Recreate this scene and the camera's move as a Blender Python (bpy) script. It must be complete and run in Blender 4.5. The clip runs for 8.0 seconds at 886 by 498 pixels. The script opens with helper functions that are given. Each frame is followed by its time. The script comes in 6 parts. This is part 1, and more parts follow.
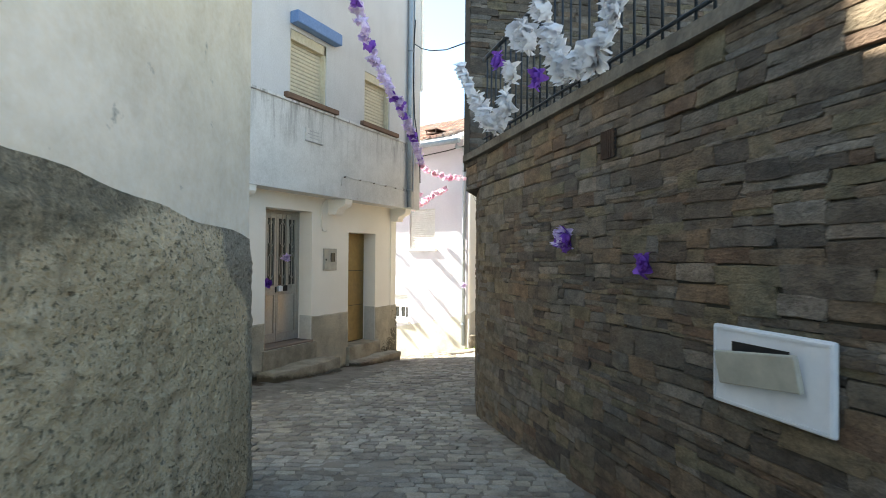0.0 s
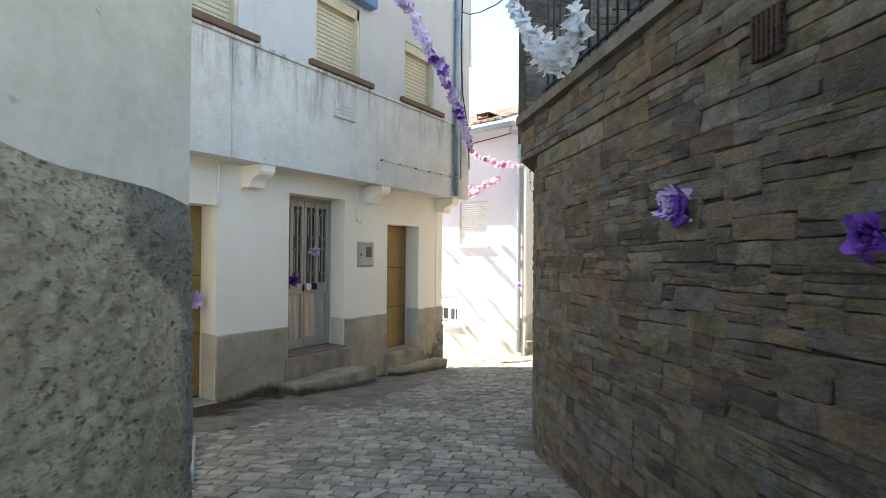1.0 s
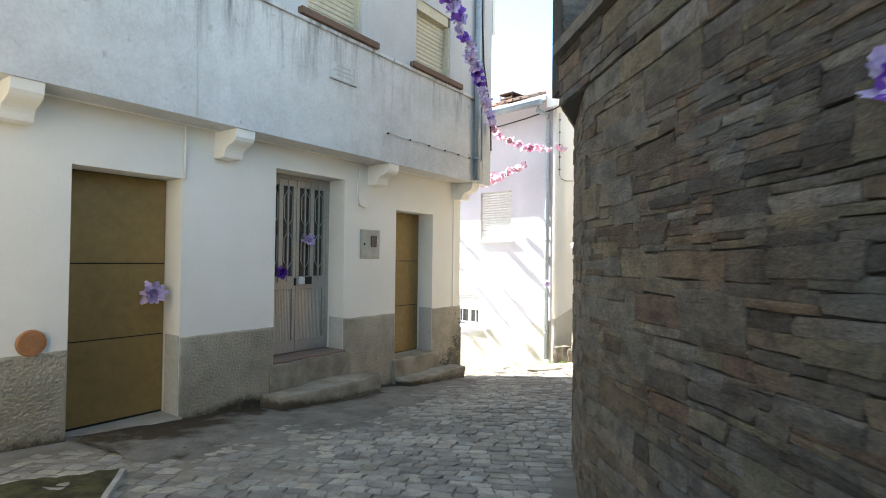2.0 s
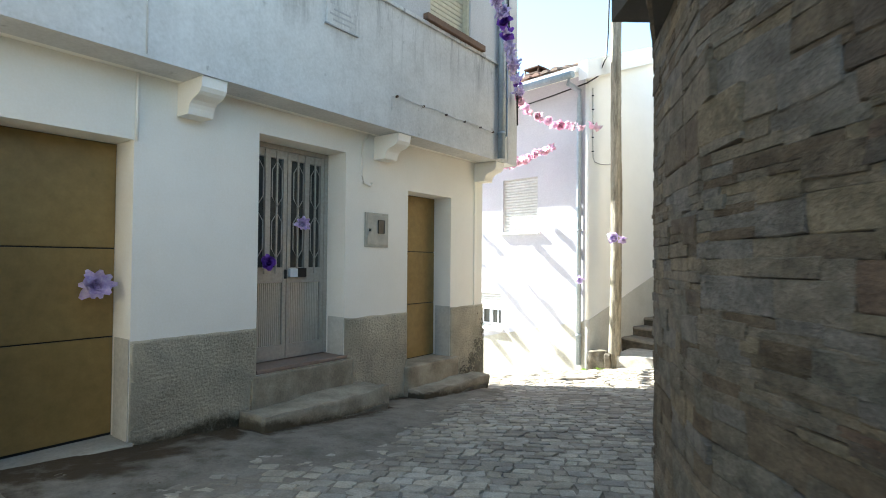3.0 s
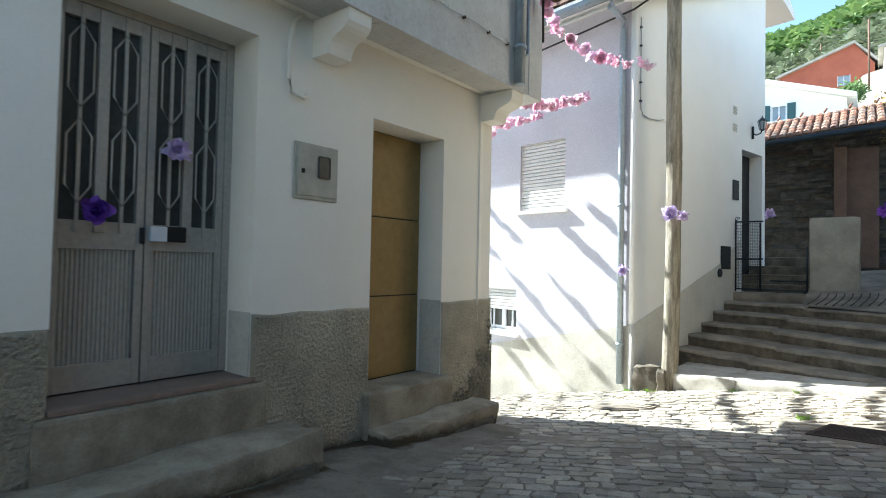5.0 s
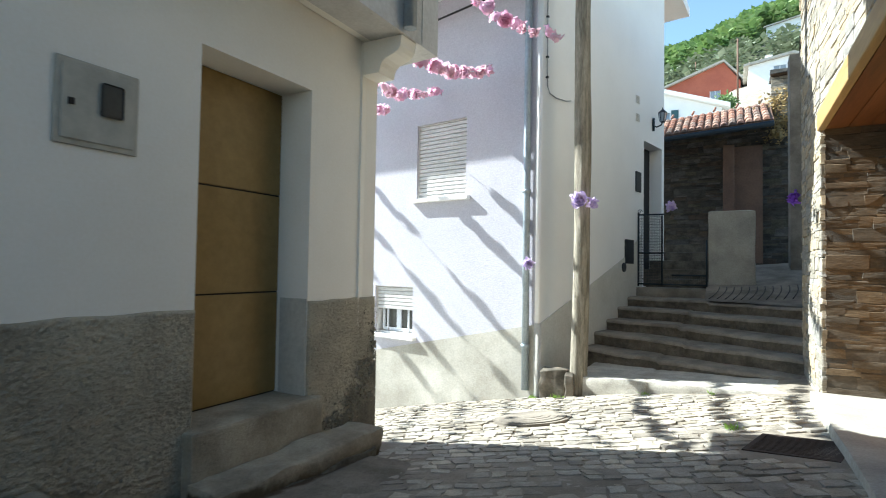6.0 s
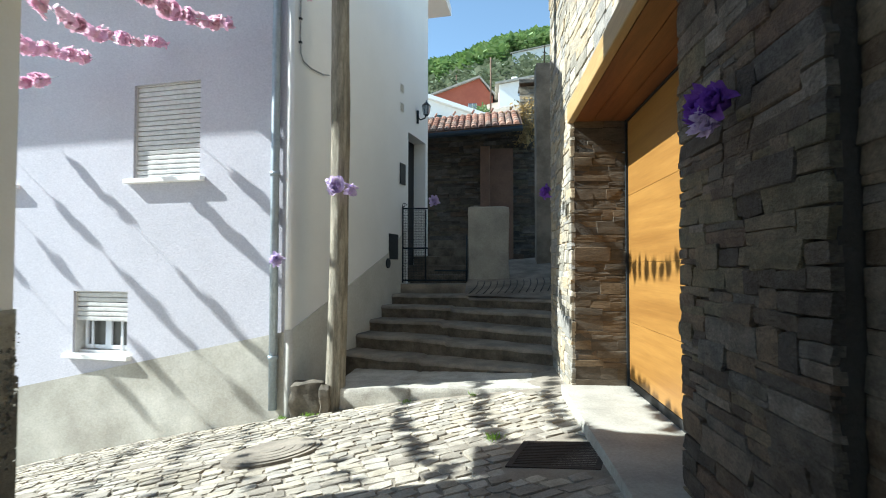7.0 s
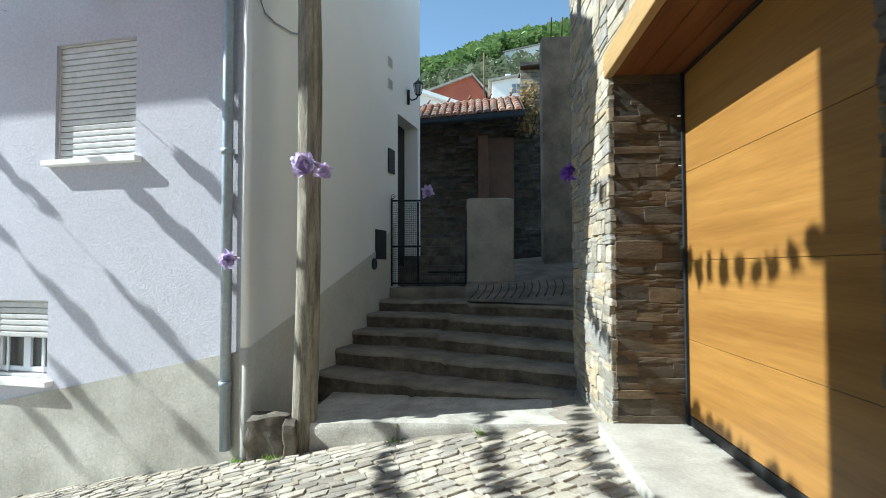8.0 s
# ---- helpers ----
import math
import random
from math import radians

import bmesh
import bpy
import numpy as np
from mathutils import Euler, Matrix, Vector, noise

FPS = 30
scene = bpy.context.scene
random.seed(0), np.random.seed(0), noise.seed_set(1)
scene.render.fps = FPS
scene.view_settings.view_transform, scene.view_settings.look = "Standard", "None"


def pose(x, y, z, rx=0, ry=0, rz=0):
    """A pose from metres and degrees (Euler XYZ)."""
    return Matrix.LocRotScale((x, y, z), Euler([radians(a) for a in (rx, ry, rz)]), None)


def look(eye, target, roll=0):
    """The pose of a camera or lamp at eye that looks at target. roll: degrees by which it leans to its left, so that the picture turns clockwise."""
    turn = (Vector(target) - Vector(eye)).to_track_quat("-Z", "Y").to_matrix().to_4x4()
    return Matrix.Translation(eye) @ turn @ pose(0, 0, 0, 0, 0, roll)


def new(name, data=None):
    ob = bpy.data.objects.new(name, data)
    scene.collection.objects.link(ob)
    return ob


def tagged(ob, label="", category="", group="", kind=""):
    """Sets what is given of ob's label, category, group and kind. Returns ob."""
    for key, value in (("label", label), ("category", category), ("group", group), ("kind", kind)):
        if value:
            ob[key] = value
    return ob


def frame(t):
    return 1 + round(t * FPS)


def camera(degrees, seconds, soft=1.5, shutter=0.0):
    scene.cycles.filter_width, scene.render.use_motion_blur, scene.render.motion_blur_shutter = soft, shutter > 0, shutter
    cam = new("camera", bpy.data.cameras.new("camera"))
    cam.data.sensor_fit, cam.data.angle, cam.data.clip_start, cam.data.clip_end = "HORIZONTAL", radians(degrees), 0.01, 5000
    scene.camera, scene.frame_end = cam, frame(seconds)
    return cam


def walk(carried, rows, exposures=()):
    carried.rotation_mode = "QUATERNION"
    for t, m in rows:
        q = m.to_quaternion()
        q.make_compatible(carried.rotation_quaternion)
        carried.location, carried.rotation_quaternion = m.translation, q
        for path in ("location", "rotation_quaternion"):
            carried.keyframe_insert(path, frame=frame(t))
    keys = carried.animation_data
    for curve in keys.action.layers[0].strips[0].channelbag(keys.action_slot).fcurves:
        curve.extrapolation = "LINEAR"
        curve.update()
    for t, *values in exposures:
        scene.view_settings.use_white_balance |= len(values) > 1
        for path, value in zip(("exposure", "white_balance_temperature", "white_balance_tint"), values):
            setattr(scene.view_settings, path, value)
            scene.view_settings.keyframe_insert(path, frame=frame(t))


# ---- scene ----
cam = camera(78.7, 8.0, soft=0.95, shutter=0.28)
PATH = [
    (0, (3.72, 0.596, 1.809), (2.816, 2.38, 1.832), 0.5),
    (0.5, (3.489, 1.165, 1.751), (2.502, 2.904, 1.775), 0.5),
    (1, (3.214, 1.742, 1.704), (2.132, 3.423, 1.73), 0.5),
    (1.5, (2.97, 2.247, 1.62), (1.868, 3.916, 1.652), 0.8),
    (1.7, (2.846, 2.47, 1.584), (1.72, 4.122, 1.619), 0.8),
    (3, (1.949, 3.689, 1.388), (0.747, 5.287, 1.432), 0.5),
    (3.5, (1.642, 4.184, 1.311), (0.376, 5.732, 1.36), 0.7),
    (4, (1.297, 4.723, 1.272), (0.009, 6.252, 1.316), 1.2),
    (5.3, (0.612, 5.941, 1.103), (-0.584, 7.543, 1.164), 1.0),
    (5.5, (0.516, 6.119, 1.103), (-0.612, 7.769, 1.157), 1.2),
    (6, (0.316, 6.608, 1.032), (-0.633, 8.367, 1.096), 0.9),
    (6.2, (0.304, 6.8, 1.032), (-0.592, 8.587, 1.099), 0.9),
    (6.5, (0.297, 7.05, 1.011), (-0.348, 8.942, 1.079), 0.6),
    (6.7, (0.262, 7.208, 1.016), (-0.148, 9.164, 1.09), 0.45),
    (7, (0.257, 7.495, 1.013), (0.094, 9.487, 1.078), 0.1),
    (7.5, (0.25, 8.004, 1.061), (0.125, 9.999, 1.123), -0.1),
    (8, (0.132, 8.603, 1.013), (-0.004, 10.597, 1.081), -0.2),
]
walk(cam, [(t, look(eye, target, roll)) for t, eye, target, roll in PATH],
     [(0, 2.46, 7200, 7), (1.5, 2.60, 6850, 7), (3.0, 2.55, 6500, 3), (4.0, 2.26, 6250, 2), (5.5, 1.90, 6100, 2), (6.5, 1.52, 6050, 1), (7.2, 1.31, 6050, 1), (8.0, 1.12, 5950, 0)])

# ---- light ----
SUN_DIR = Vector((1.0, 0.087, -0.80)).normalized()
sun = new("sun", bpy.data.lights.new("sun", "SUN"))
sun.matrix_world = look((0, 0, 30), Vector((0, 0, 30)) + SUN_DIR)
sun.data.energy, sun.data.angle, sun.data.color = 5.0, radians(0.6), (1.0, 0.983, 0.955)
world = bpy.data.worlds.new("world")
scene.world = world
world.use_nodes = True
sky = world.node_tree.nodes.new("ShaderNodeTexSky")
sky.sky_type, sky.sun_disc = "NISHITA", False
sky.sun_elevation = math.asin(-SUN_DIR.z)
sky.sun_rotation = math.atan2(-SUN_DIR.x, -SUN_DIR.y)
sky.air_density, sky.dust_density, sky.ozone_density, sky.altitude = 1.0, 0.1, 2.6, 2500
background = world.node_tree.nodes["Background"]
haze = world.node_tree.nodes.new("ShaderNodeHueSaturation")
haze.inputs["Hue"].default_value, haze.inputs["Saturation"].default_value = 0.489, 0.88
world.node_tree.links.new(sky.outputs[0], haze.inputs["Color"])
world.node_tree.links.new(haze.outputs[0], background.inputs[0])
background.inputs[1].default_value = 0.112


# ---- materials ----
def material(name, base, dark=None, rough=0.85, metal=0.0, grain=40.0, stain=1.2, amount=0.6, bump=0.3, depth=0.01,
             vary=0.0, palette=None, streak=0.0, specular=0.3, stretch=(1, 1, 1), translucent=0.0, drip=None, tint=None, pits=None, masks=()):
    """Procedural surface: two scales of variation, bump, and a shift of its own for every object or island."""
    m = bpy.data.materials.new(name)
    m.use_nodes = True
    t = m.node_tree
    b = t.nodes["Principled BSDF"]
    b.inputs["Roughness"].default_value, b.inputs["Metallic"].default_value = rough, metal
    b.inputs["Specular IOR Level"].default_value = specular
    n, link = t.nodes.new, t.links.new
    co = n("ShaderNodeTexCoord")
    mp = n("ShaderNodeMapping")
    mp.inputs["Scale"].default_value = stretch
    geo = n("ShaderNodeNewGeometry")
    info = n("ShaderNodeObjectInfo")
    link(geo.outputs["Position"], mp.inputs["Vector"])
    fine, broad = n("ShaderNodeTexNoise"), n("ShaderNodeTexNoise")
    fine.inputs["Scale"].default_value, fine.inputs["Detail"].default_value = grain, 6
    fine.inputs["Roughness"].default_value = 0.68
    broad.inputs["Scale"].default_value, broad.inputs["Detail"].default_value = stain, 5
    broad.inputs["Roughness"].default_value = 0.65
    for k in (fine, broad):
        link(mp.outputs[0], k.inputs["Vector"])
    dark = dark or tuple(c * 0.55 for c in base)
    ramp = n("ShaderNodeValToRGB")
    ramp.color_ramp.elements[0].position, ramp.color_ramp.elements[1].position = 0.36, 0.62
    ramp.color_ramp.elements[0].color = (*[d * amount + c * (1 - amount) for c, d in zip(base, dark)], 1)
    ramp.color_ramp.elements[1].color = (*base, 1)
    link(broad.outputs[0], ramp.inputs[0])
    colour = ramp.outputs[0]
    if palette:
        add = n("ShaderNodeMath")
        add.operation = "ADD"
        link(info.outputs["Random"], add.inputs[0])
        link(geo.outputs["Random Per Island"], add.inputs[1])
        wrap = n("ShaderNodeMath")
        wrap.operation = "FRACT"
        link(add.outputs[0], wrap.inputs[0])
        pal = n("ShaderNodeValToRGB")
        pal.color_ramp.interpolation = "CONSTANT"
        while len(pal.color_ramp.elements) < len(palette):
            pal.color_ramp.elements.new(0.5)
        for i, c in enumerate(palette):
            pal.color_ramp.elements[i].position = i / len(palette)
            pal.color_ramp.elements[i].color = (*c, 1)
        link(wrap.outputs[0], pal.inputs[0])
        mix = n("ShaderNodeMix")
        mix.data_type, mix.blend_type = "RGBA", "MULTIPLY"
        mix.inputs["Factor"].default_value = 1.0
        link(colour, mix.inputs[6])
        link(pal.outputs[0], mix.inputs[7])
        colour = mix.outputs[2]
    if tint:
        tn = n("ShaderNodeTexNoise")
        tn.inputs["Scale"].default_value, tn.inputs["Detail"].default_value = tint[0], 3
        link(geo.outputs["Position"], tn.inputs["Vector"])
        tr_ = n("ShaderNodeValToRGB")
        tr_.color_ramp.elements[0].position, tr_.color_ramp.elements[1].position = 0.38, 0.62
        tr_.color_ramp.elements[0].color, tr_.color_ramp.elements[1].color = (*tint[1], 1), (*tint[2], 1)
        link(tn.outputs[0], tr_.inputs[0])
        tm = n("ShaderNodeMix")
        tm.data_type, tm.blend_type = "RGBA", "MULTIPLY"
        tm.inputs["Factor"].default_value = 1.0
        link(colour, tm.inputs[6])
        link(tr_.outputs[0], tm.inputs[7])
        colour = tm.outputs[2]
    for name_, shade in masks:
        # soil, mould or repair: spread by a named attribute of the mesh, frayed by noise
        at, fray = n("ShaderNodeAttribute"), n("ShaderNodeTexNoise")
        at.attribute_name = name_
        fray.inputs["Scale"].default_value, fray.inputs["Detail"].default_value, fray.inputs["Roughness"].default_value = 9.0, 9, 0.82
        link(geo.outputs["Position"], fray.inputs["Vector"])
        both = n("ShaderNodeMath")
        both.operation = "ADD"
        link(at.outputs["Fac"], both.inputs[0])
        link(fray.outputs[0], both.inputs[1])
        cover = n("ShaderNodeMapRange")
        cover.inputs["From Min"].default_value, cover.inputs["From Max"].default_value = 0.84, 1.22
        link(both.outputs[0], cover.inputs["Value"])
        cm = n("ShaderNodeMix")
        cm.data_type = "RGBA"
        cm.inputs[7].default_value = (*shade, 1)
        link(cover.outputs[0], cm.inputs[0])
        link(colour, cm.inputs[6])
        colour = cm.outputs[2]
    grainmix = n("ShaderNodeMix")
    grainmix.data_type, grainmix.blend_type = "RGBA", "OVERLAY"
    grainmix.inputs["Factor"].default_value = 0.35 + vary
    link(colour, grainmix.inputs[6])
    link(fine.outputs[0], grainmix.inputs[7])
    colour = grainmix.outputs[2]
    if streak:
        sm = n("ShaderNodeMapping")
        sm.inputs["Scale"].default_value = (7, 7, 0.7)
        link(geo.outputs["Position"], sm.inputs["Vector"])
        sn = n("ShaderNodeTexNoise")
        sn.inputs["Scale"].default_value, sn.inputs["Detail"].default_value = 1.0, 8
        sn.inputs["Roughness"].default_value = 0.7
        link(sm.outputs[0], sn.inputs["Vector"])
        sr = n("ShaderNodeValToRGB")
        sr.color_ramp.elements[0].position, sr.color_ramp.elements[1].position = 0.50, 0.78
        sr.color_ramp.elements[0].color, sr.color_ramp.elements[1].color = (0, 0, 0, 1), (streak, streak, streak, 1)
        link(sn.outputs[0], sr.inputs[0])
        smix = n("ShaderNodeMix")
        smix.data_type = "RGBA"
        smix.inputs[7].default_value = (0.11, 0.105, 0.095, 1)
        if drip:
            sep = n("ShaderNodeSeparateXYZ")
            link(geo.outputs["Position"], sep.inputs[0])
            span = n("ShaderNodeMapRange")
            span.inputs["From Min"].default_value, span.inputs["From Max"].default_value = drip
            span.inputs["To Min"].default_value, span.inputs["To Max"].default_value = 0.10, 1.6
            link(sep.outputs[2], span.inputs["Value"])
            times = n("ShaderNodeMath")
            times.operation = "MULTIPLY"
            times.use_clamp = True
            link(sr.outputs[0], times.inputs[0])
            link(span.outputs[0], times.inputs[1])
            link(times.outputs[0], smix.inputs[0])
        else:
            link(sr.outputs[0], smix.inputs[0])
        link(colour, smix.inputs[6])
        colour = smix.outputs[2]
    if pits:
        pn = n("ShaderNodeTexNoise")
        pn.inputs["Scale"].default_value, pn.inputs["Detail"].default_value = pits[0], 5
        pn.inputs["Roughness"].default_value = 0.65
        link(geo.outputs["Position"], pn.inputs["Vector"])
        pr = n("ShaderNodeValToRGB")
        pr.color_ramp.elements[0].position, pr.color_ramp.elements[1].position = pits[1], pits[1] + 0.09
        pr.color_ramp.elements[0].color, pr.color_ramp.elements[1].color = (0, 0, 0, 1), (0.75, 0.75, 0.75, 1)
        link(pn.outputs[0], pr.inputs[0])
        pm = n("ShaderNodeMix")
        pm.data_type = "RGBA"
        pm.inputs[7].default_value = (*pits[2], 1)
        link(pr.outputs[0], pm.inputs[0])
        link(colour, pm.inputs[6])
        colour = pm.outputs[2]
    link(colour, b.inputs["Base Color"])
    if bump:
        bp = n("ShaderNodeBump")
        bp.inputs["Strength"].default_value, bp.inputs["Distance"].default_value = bump, depth
        height = fine.outputs[0]
        if pits:
            sink = n("ShaderNodeMath")
            sink.operation = "SUBTRACT"
            link(height, sink.inputs[0])
            link(pr.outputs[0], sink.inputs[1])
            height = sink.outputs[0]
        link(height, bp.inputs["Height"])
        link(bp.outputs[0], b.inputs["Normal"])
    if translucent:
        b.inputs["Transmission Weight"].default_value = 0
        tr = n("ShaderNodeBsdfTranslucent")
        link(colour, tr.inputs["Color"])
        ms = n("ShaderNodeMixShader")
        ms.inputs[0].default_value = translucent
        link(b.outputs[0], ms.inputs[1])
        link(tr.outputs[0], ms.inputs[2])
        link(ms.outputs[0], t.nodes["Material Output"].inputs["Surface"])
    return m


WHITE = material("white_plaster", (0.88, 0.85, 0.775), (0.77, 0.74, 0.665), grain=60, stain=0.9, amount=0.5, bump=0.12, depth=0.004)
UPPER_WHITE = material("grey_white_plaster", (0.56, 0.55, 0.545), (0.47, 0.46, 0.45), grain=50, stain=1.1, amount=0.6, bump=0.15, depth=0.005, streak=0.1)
COPING = material("dark_coping_stone", (0.21, 0.185, 0.15), (0.10, 0.09, 0.075), grain=40, stain=5, amount=0.85, bump=0.6, depth=0.01)
# worn plinth: sunlit front toned down, shaded side lightened to balance them
FRONT_PLINTH = material("worn_toned_plinth_paint", (0.475, 0.455, 0.41), (0.35, 0.33, 0.285), grain=40, stain=2.2, amount=0.8, bump=0.5, depth=0.008, tint=(0.9, (1.1, 1.1, 1.08), (0.82, 0.81, 0.78)))
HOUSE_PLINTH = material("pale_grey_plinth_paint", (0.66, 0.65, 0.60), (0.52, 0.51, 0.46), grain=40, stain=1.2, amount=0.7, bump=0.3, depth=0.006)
# side wall whitened for bounce light; lilac-tinted front toned down for the sun
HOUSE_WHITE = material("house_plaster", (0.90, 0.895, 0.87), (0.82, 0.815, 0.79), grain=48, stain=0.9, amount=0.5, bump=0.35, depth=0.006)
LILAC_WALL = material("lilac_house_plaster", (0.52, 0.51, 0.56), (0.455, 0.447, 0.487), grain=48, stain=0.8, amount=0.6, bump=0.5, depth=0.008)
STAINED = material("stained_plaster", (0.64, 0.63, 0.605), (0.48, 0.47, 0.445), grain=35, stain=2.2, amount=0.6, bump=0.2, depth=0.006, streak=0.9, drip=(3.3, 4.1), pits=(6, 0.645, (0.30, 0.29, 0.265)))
CREAM = material("cream_plaster", (0.93, 0.83, 0.69), (0.72, 0.63, 0.50), grain=26, stain=2.3, amount=0.7, bump=0.4, depth=0.01, tint=(0.9, (1.0, 1.0, 1.0), (0.86, 0.85, 0.80)), pits=(7, 0.66, (0.30, 0.28, 0.22)))
RENDER_GREY = material("rough_render", (0.66, 0.60, 0.465), (0.36, 0.33, 0.26), grain=95, stain=1.8, amount=0.75, bump=1.0, depth=0.02, vary=0.15, pits=(75, 0.62, (0.30, 0.28, 0.225)), masks=(("damp", (0.10, 0.085, 0.055)),))
PLINTH_GREY = material("smooth_grey_paint", (0.56, 0.545, 0.49), (0.42, 0.40, 0.345), grain=30, stain=1.5, amount=0.6, bump=0.15, depth=0.004)
ROUGHCAST = material("old_roughcast", (0.95, 0.80, 0.58), (0.66, 0.55, 0.385), grain=62, stain=2.6, amount=0.85, bump=1.0, depth=0.035, vary=0.35, pits=(42, 0.565, (0.25, 0.21, 0.145)), tint=(1.3, (1.12, 1.08, 1.02), (0.88, 0.85, 0.78)),
                     masks=(("mould", (0.27, 0.235, 0.168)), ("patch", (0.44, 0.385, 0.30))))
PALE_CONCRETE = material("pale_concrete", (0.50, 0.475, 0.42), (0.28, 0.26, 0.22), grain=70, stain=4.0, amount=0.8, bump=0.8, depth=0.01, vary=0.2, pits=(30, 0.66, (0.22, 0.20, 0.16)))
DOORSTEP = material("worn_doorstep", (0.40, 0.36, 0.28), (0.19, 0.165, 0.125), grain=55, stain=3.0, amount=0.85, bump=0.7, depth=0.01, pits=(24, 0.66, (0.13, 0.11, 0.08)), masks=(("damp", (0.085, 0.07, 0.045)),))
DRAIN = material("dirty_drain_concrete", (0.20, 0.175, 0.135), (0.085, 0.072, 0.052), grain=55, stain=6, amount=0.9, bump=0.6, depth=0.008)
# moss and dirt; also carries the upright faces' shade against the treads
RISER = material("mossy_and_shaded_stone", (0.18, 0.155, 0.12), (0.07, 0.062, 0.05), grain=45, stain=5, amount=0.9, bump=0.8, depth=0.012, vary=0.2)
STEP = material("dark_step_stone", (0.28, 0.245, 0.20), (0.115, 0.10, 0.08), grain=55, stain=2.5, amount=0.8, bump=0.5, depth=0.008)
CONCRETE = material("concrete", (0.42, 0.40, 0.35), (0.24, 0.23, 0.20), grain=55, stain=2.0, amount=0.7, bump=0.4, depth=0.006)
STONES = [(0.188, 0.157, 0.123), (0.149, 0.136, 0.119), (0.214, 0.190, 0.142), (0.138, 0.119, 0.099), (0.204, 0.190, 0.170), (0.101, 0.091, 0.081),
          (0.173, 0.129, 0.098), (0.166, 0.162, 0.154), (0.192, 0.177, 0.127), (0.120, 0.109, 0.097), (0.258, 0.241, 0.217), (0.158, 0.141, 0.119), (0.175, 0.165, 0.145), (0.212, 0.168, 0.124)]
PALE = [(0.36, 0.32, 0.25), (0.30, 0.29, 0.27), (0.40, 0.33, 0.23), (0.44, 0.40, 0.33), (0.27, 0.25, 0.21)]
SLATE = material("schist_stone", (1.26, 1.19, 1.11), (0.60, 0.56, 0.52), rough=0.75, grain=58, stain=9, amount=0.85, bump=1.0, depth=0.022,
                 palette=STONES, vary=0.4, stretch=(1, 1, 1.7), tint=(1.9, (1.10, 0.98, 0.88), (0.97, 0.98, 0.98)))
# lane schist palette, darkened for the shade under the hut roof
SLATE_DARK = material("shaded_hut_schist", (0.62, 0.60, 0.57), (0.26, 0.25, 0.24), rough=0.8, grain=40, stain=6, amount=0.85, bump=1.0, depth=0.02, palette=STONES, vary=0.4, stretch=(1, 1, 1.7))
SLATE_PALE = material("pale_schist_stone", (1.0, 0.98, 0.94), (0.55, 0.55, 0.55), rough=0.75, grain=30, stain=7, amount=0.7, bump=0.7, depth=0.012,
                      palette=PALE, vary=0.25, stretch=(1, 1, 2.5))
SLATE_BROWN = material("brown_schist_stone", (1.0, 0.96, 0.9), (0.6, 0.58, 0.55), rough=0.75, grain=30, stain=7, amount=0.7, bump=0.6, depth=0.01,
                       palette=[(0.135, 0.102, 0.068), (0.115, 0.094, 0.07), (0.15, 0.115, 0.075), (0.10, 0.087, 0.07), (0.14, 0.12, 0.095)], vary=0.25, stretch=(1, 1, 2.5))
# palette lightened for the extra sky light on the open corner
SLATE_CORNER = material("lightened_corner_schist", (0.98, 0.88, 0.77), (0.45, 0.395, 0.33), rough=0.8, grain=52, stain=8, amount=0.85, bump=1.0, depth=0.02, vary=0.35, stretch=(1, 1, 1.5),
                        palette=[(0.27, 0.245, 0.20), (0.235, 0.215, 0.18), (0.30, 0.265, 0.20), (0.25, 0.245, 0.235), (0.205, 0.175, 0.135), (0.28, 0.26, 0.225), (0.24, 0.235, 0.21), (0.19, 0.155, 0.115)])
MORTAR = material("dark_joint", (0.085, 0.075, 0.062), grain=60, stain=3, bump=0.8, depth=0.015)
COBBLE = material("granite_sett", (1.44, 1.38, 1.28), (0.82, 0.77, 0.69), rough=0.7, grain=75, stain=7, amount=0.7, bump=0.7, depth=0.007, vary=0.25, tint=(1.4, (1.08, 1.06, 1.02), (0.84, 0.82, 0.79)),
                  palette=[(0.30, 0.29, 0.27), (0.24, 0.235, 0.225), (0.35, 0.335, 0.30), (0.27, 0.255, 0.225), (0.32, 0.315, 0.30), (0.21, 0.20, 0.185)])
CEMENT_SMEAR = material("smeared_cement", (0.27, 0.245, 0.205), (0.145, 0.128, 0.10), grain=50, stain=3.5, amount=0.85, bump=0.9, depth=0.014, pits=(16, 0.64, (0.10, 0.085, 0.065)), masks=(("soil", (0.065, 0.046, 0.026)),))
DAMP = material("damp_render", (0.17, 0.155, 0.12), (0.075, 0.07, 0.055), grain=26, stain=5, amount=0.85, bump=1.0, depth=0.022)
DIRT = material("packed_grit", (0.31, 0.275, 0.225), (0.18, 0.155, 0.12), grain=70, stain=2.5, amount=0.8, bump=0.8, depth=0.01)
OCHRE = material("ochre_metal_paint", (0.28, 0.19, 0.07), (0.21, 0.14, 0.052), rough=0.45, grain=12, stain=1.4, amount=0.6, bump=0.05)
RIB_ALU = material("pale_ribbed_aluminium", (0.60, 0.575, 0.515), (0.50, 0.48, 0.43), rough=0.3, metal=0.45, grain=30, stain=2, amount=0.5, bump=0.05)
ALU = material("grey_aluminium", (0.43, 0.405, 0.355), (0.36, 0.34, 0.30), rough=0.45, metal=0.25, grain=30, stain=2, amount=0.5, bump=0.05)
DARK = material("dark_gap", (0.02, 0.02, 0.02), rough=0.6, bump=0)
ZINC = material("zinc", (0.37, 0.42, 0.46), (0.26, 0.31, 0.34), rough=0.45, metal=0.4, grain=25, stain=3, bump=0.05)
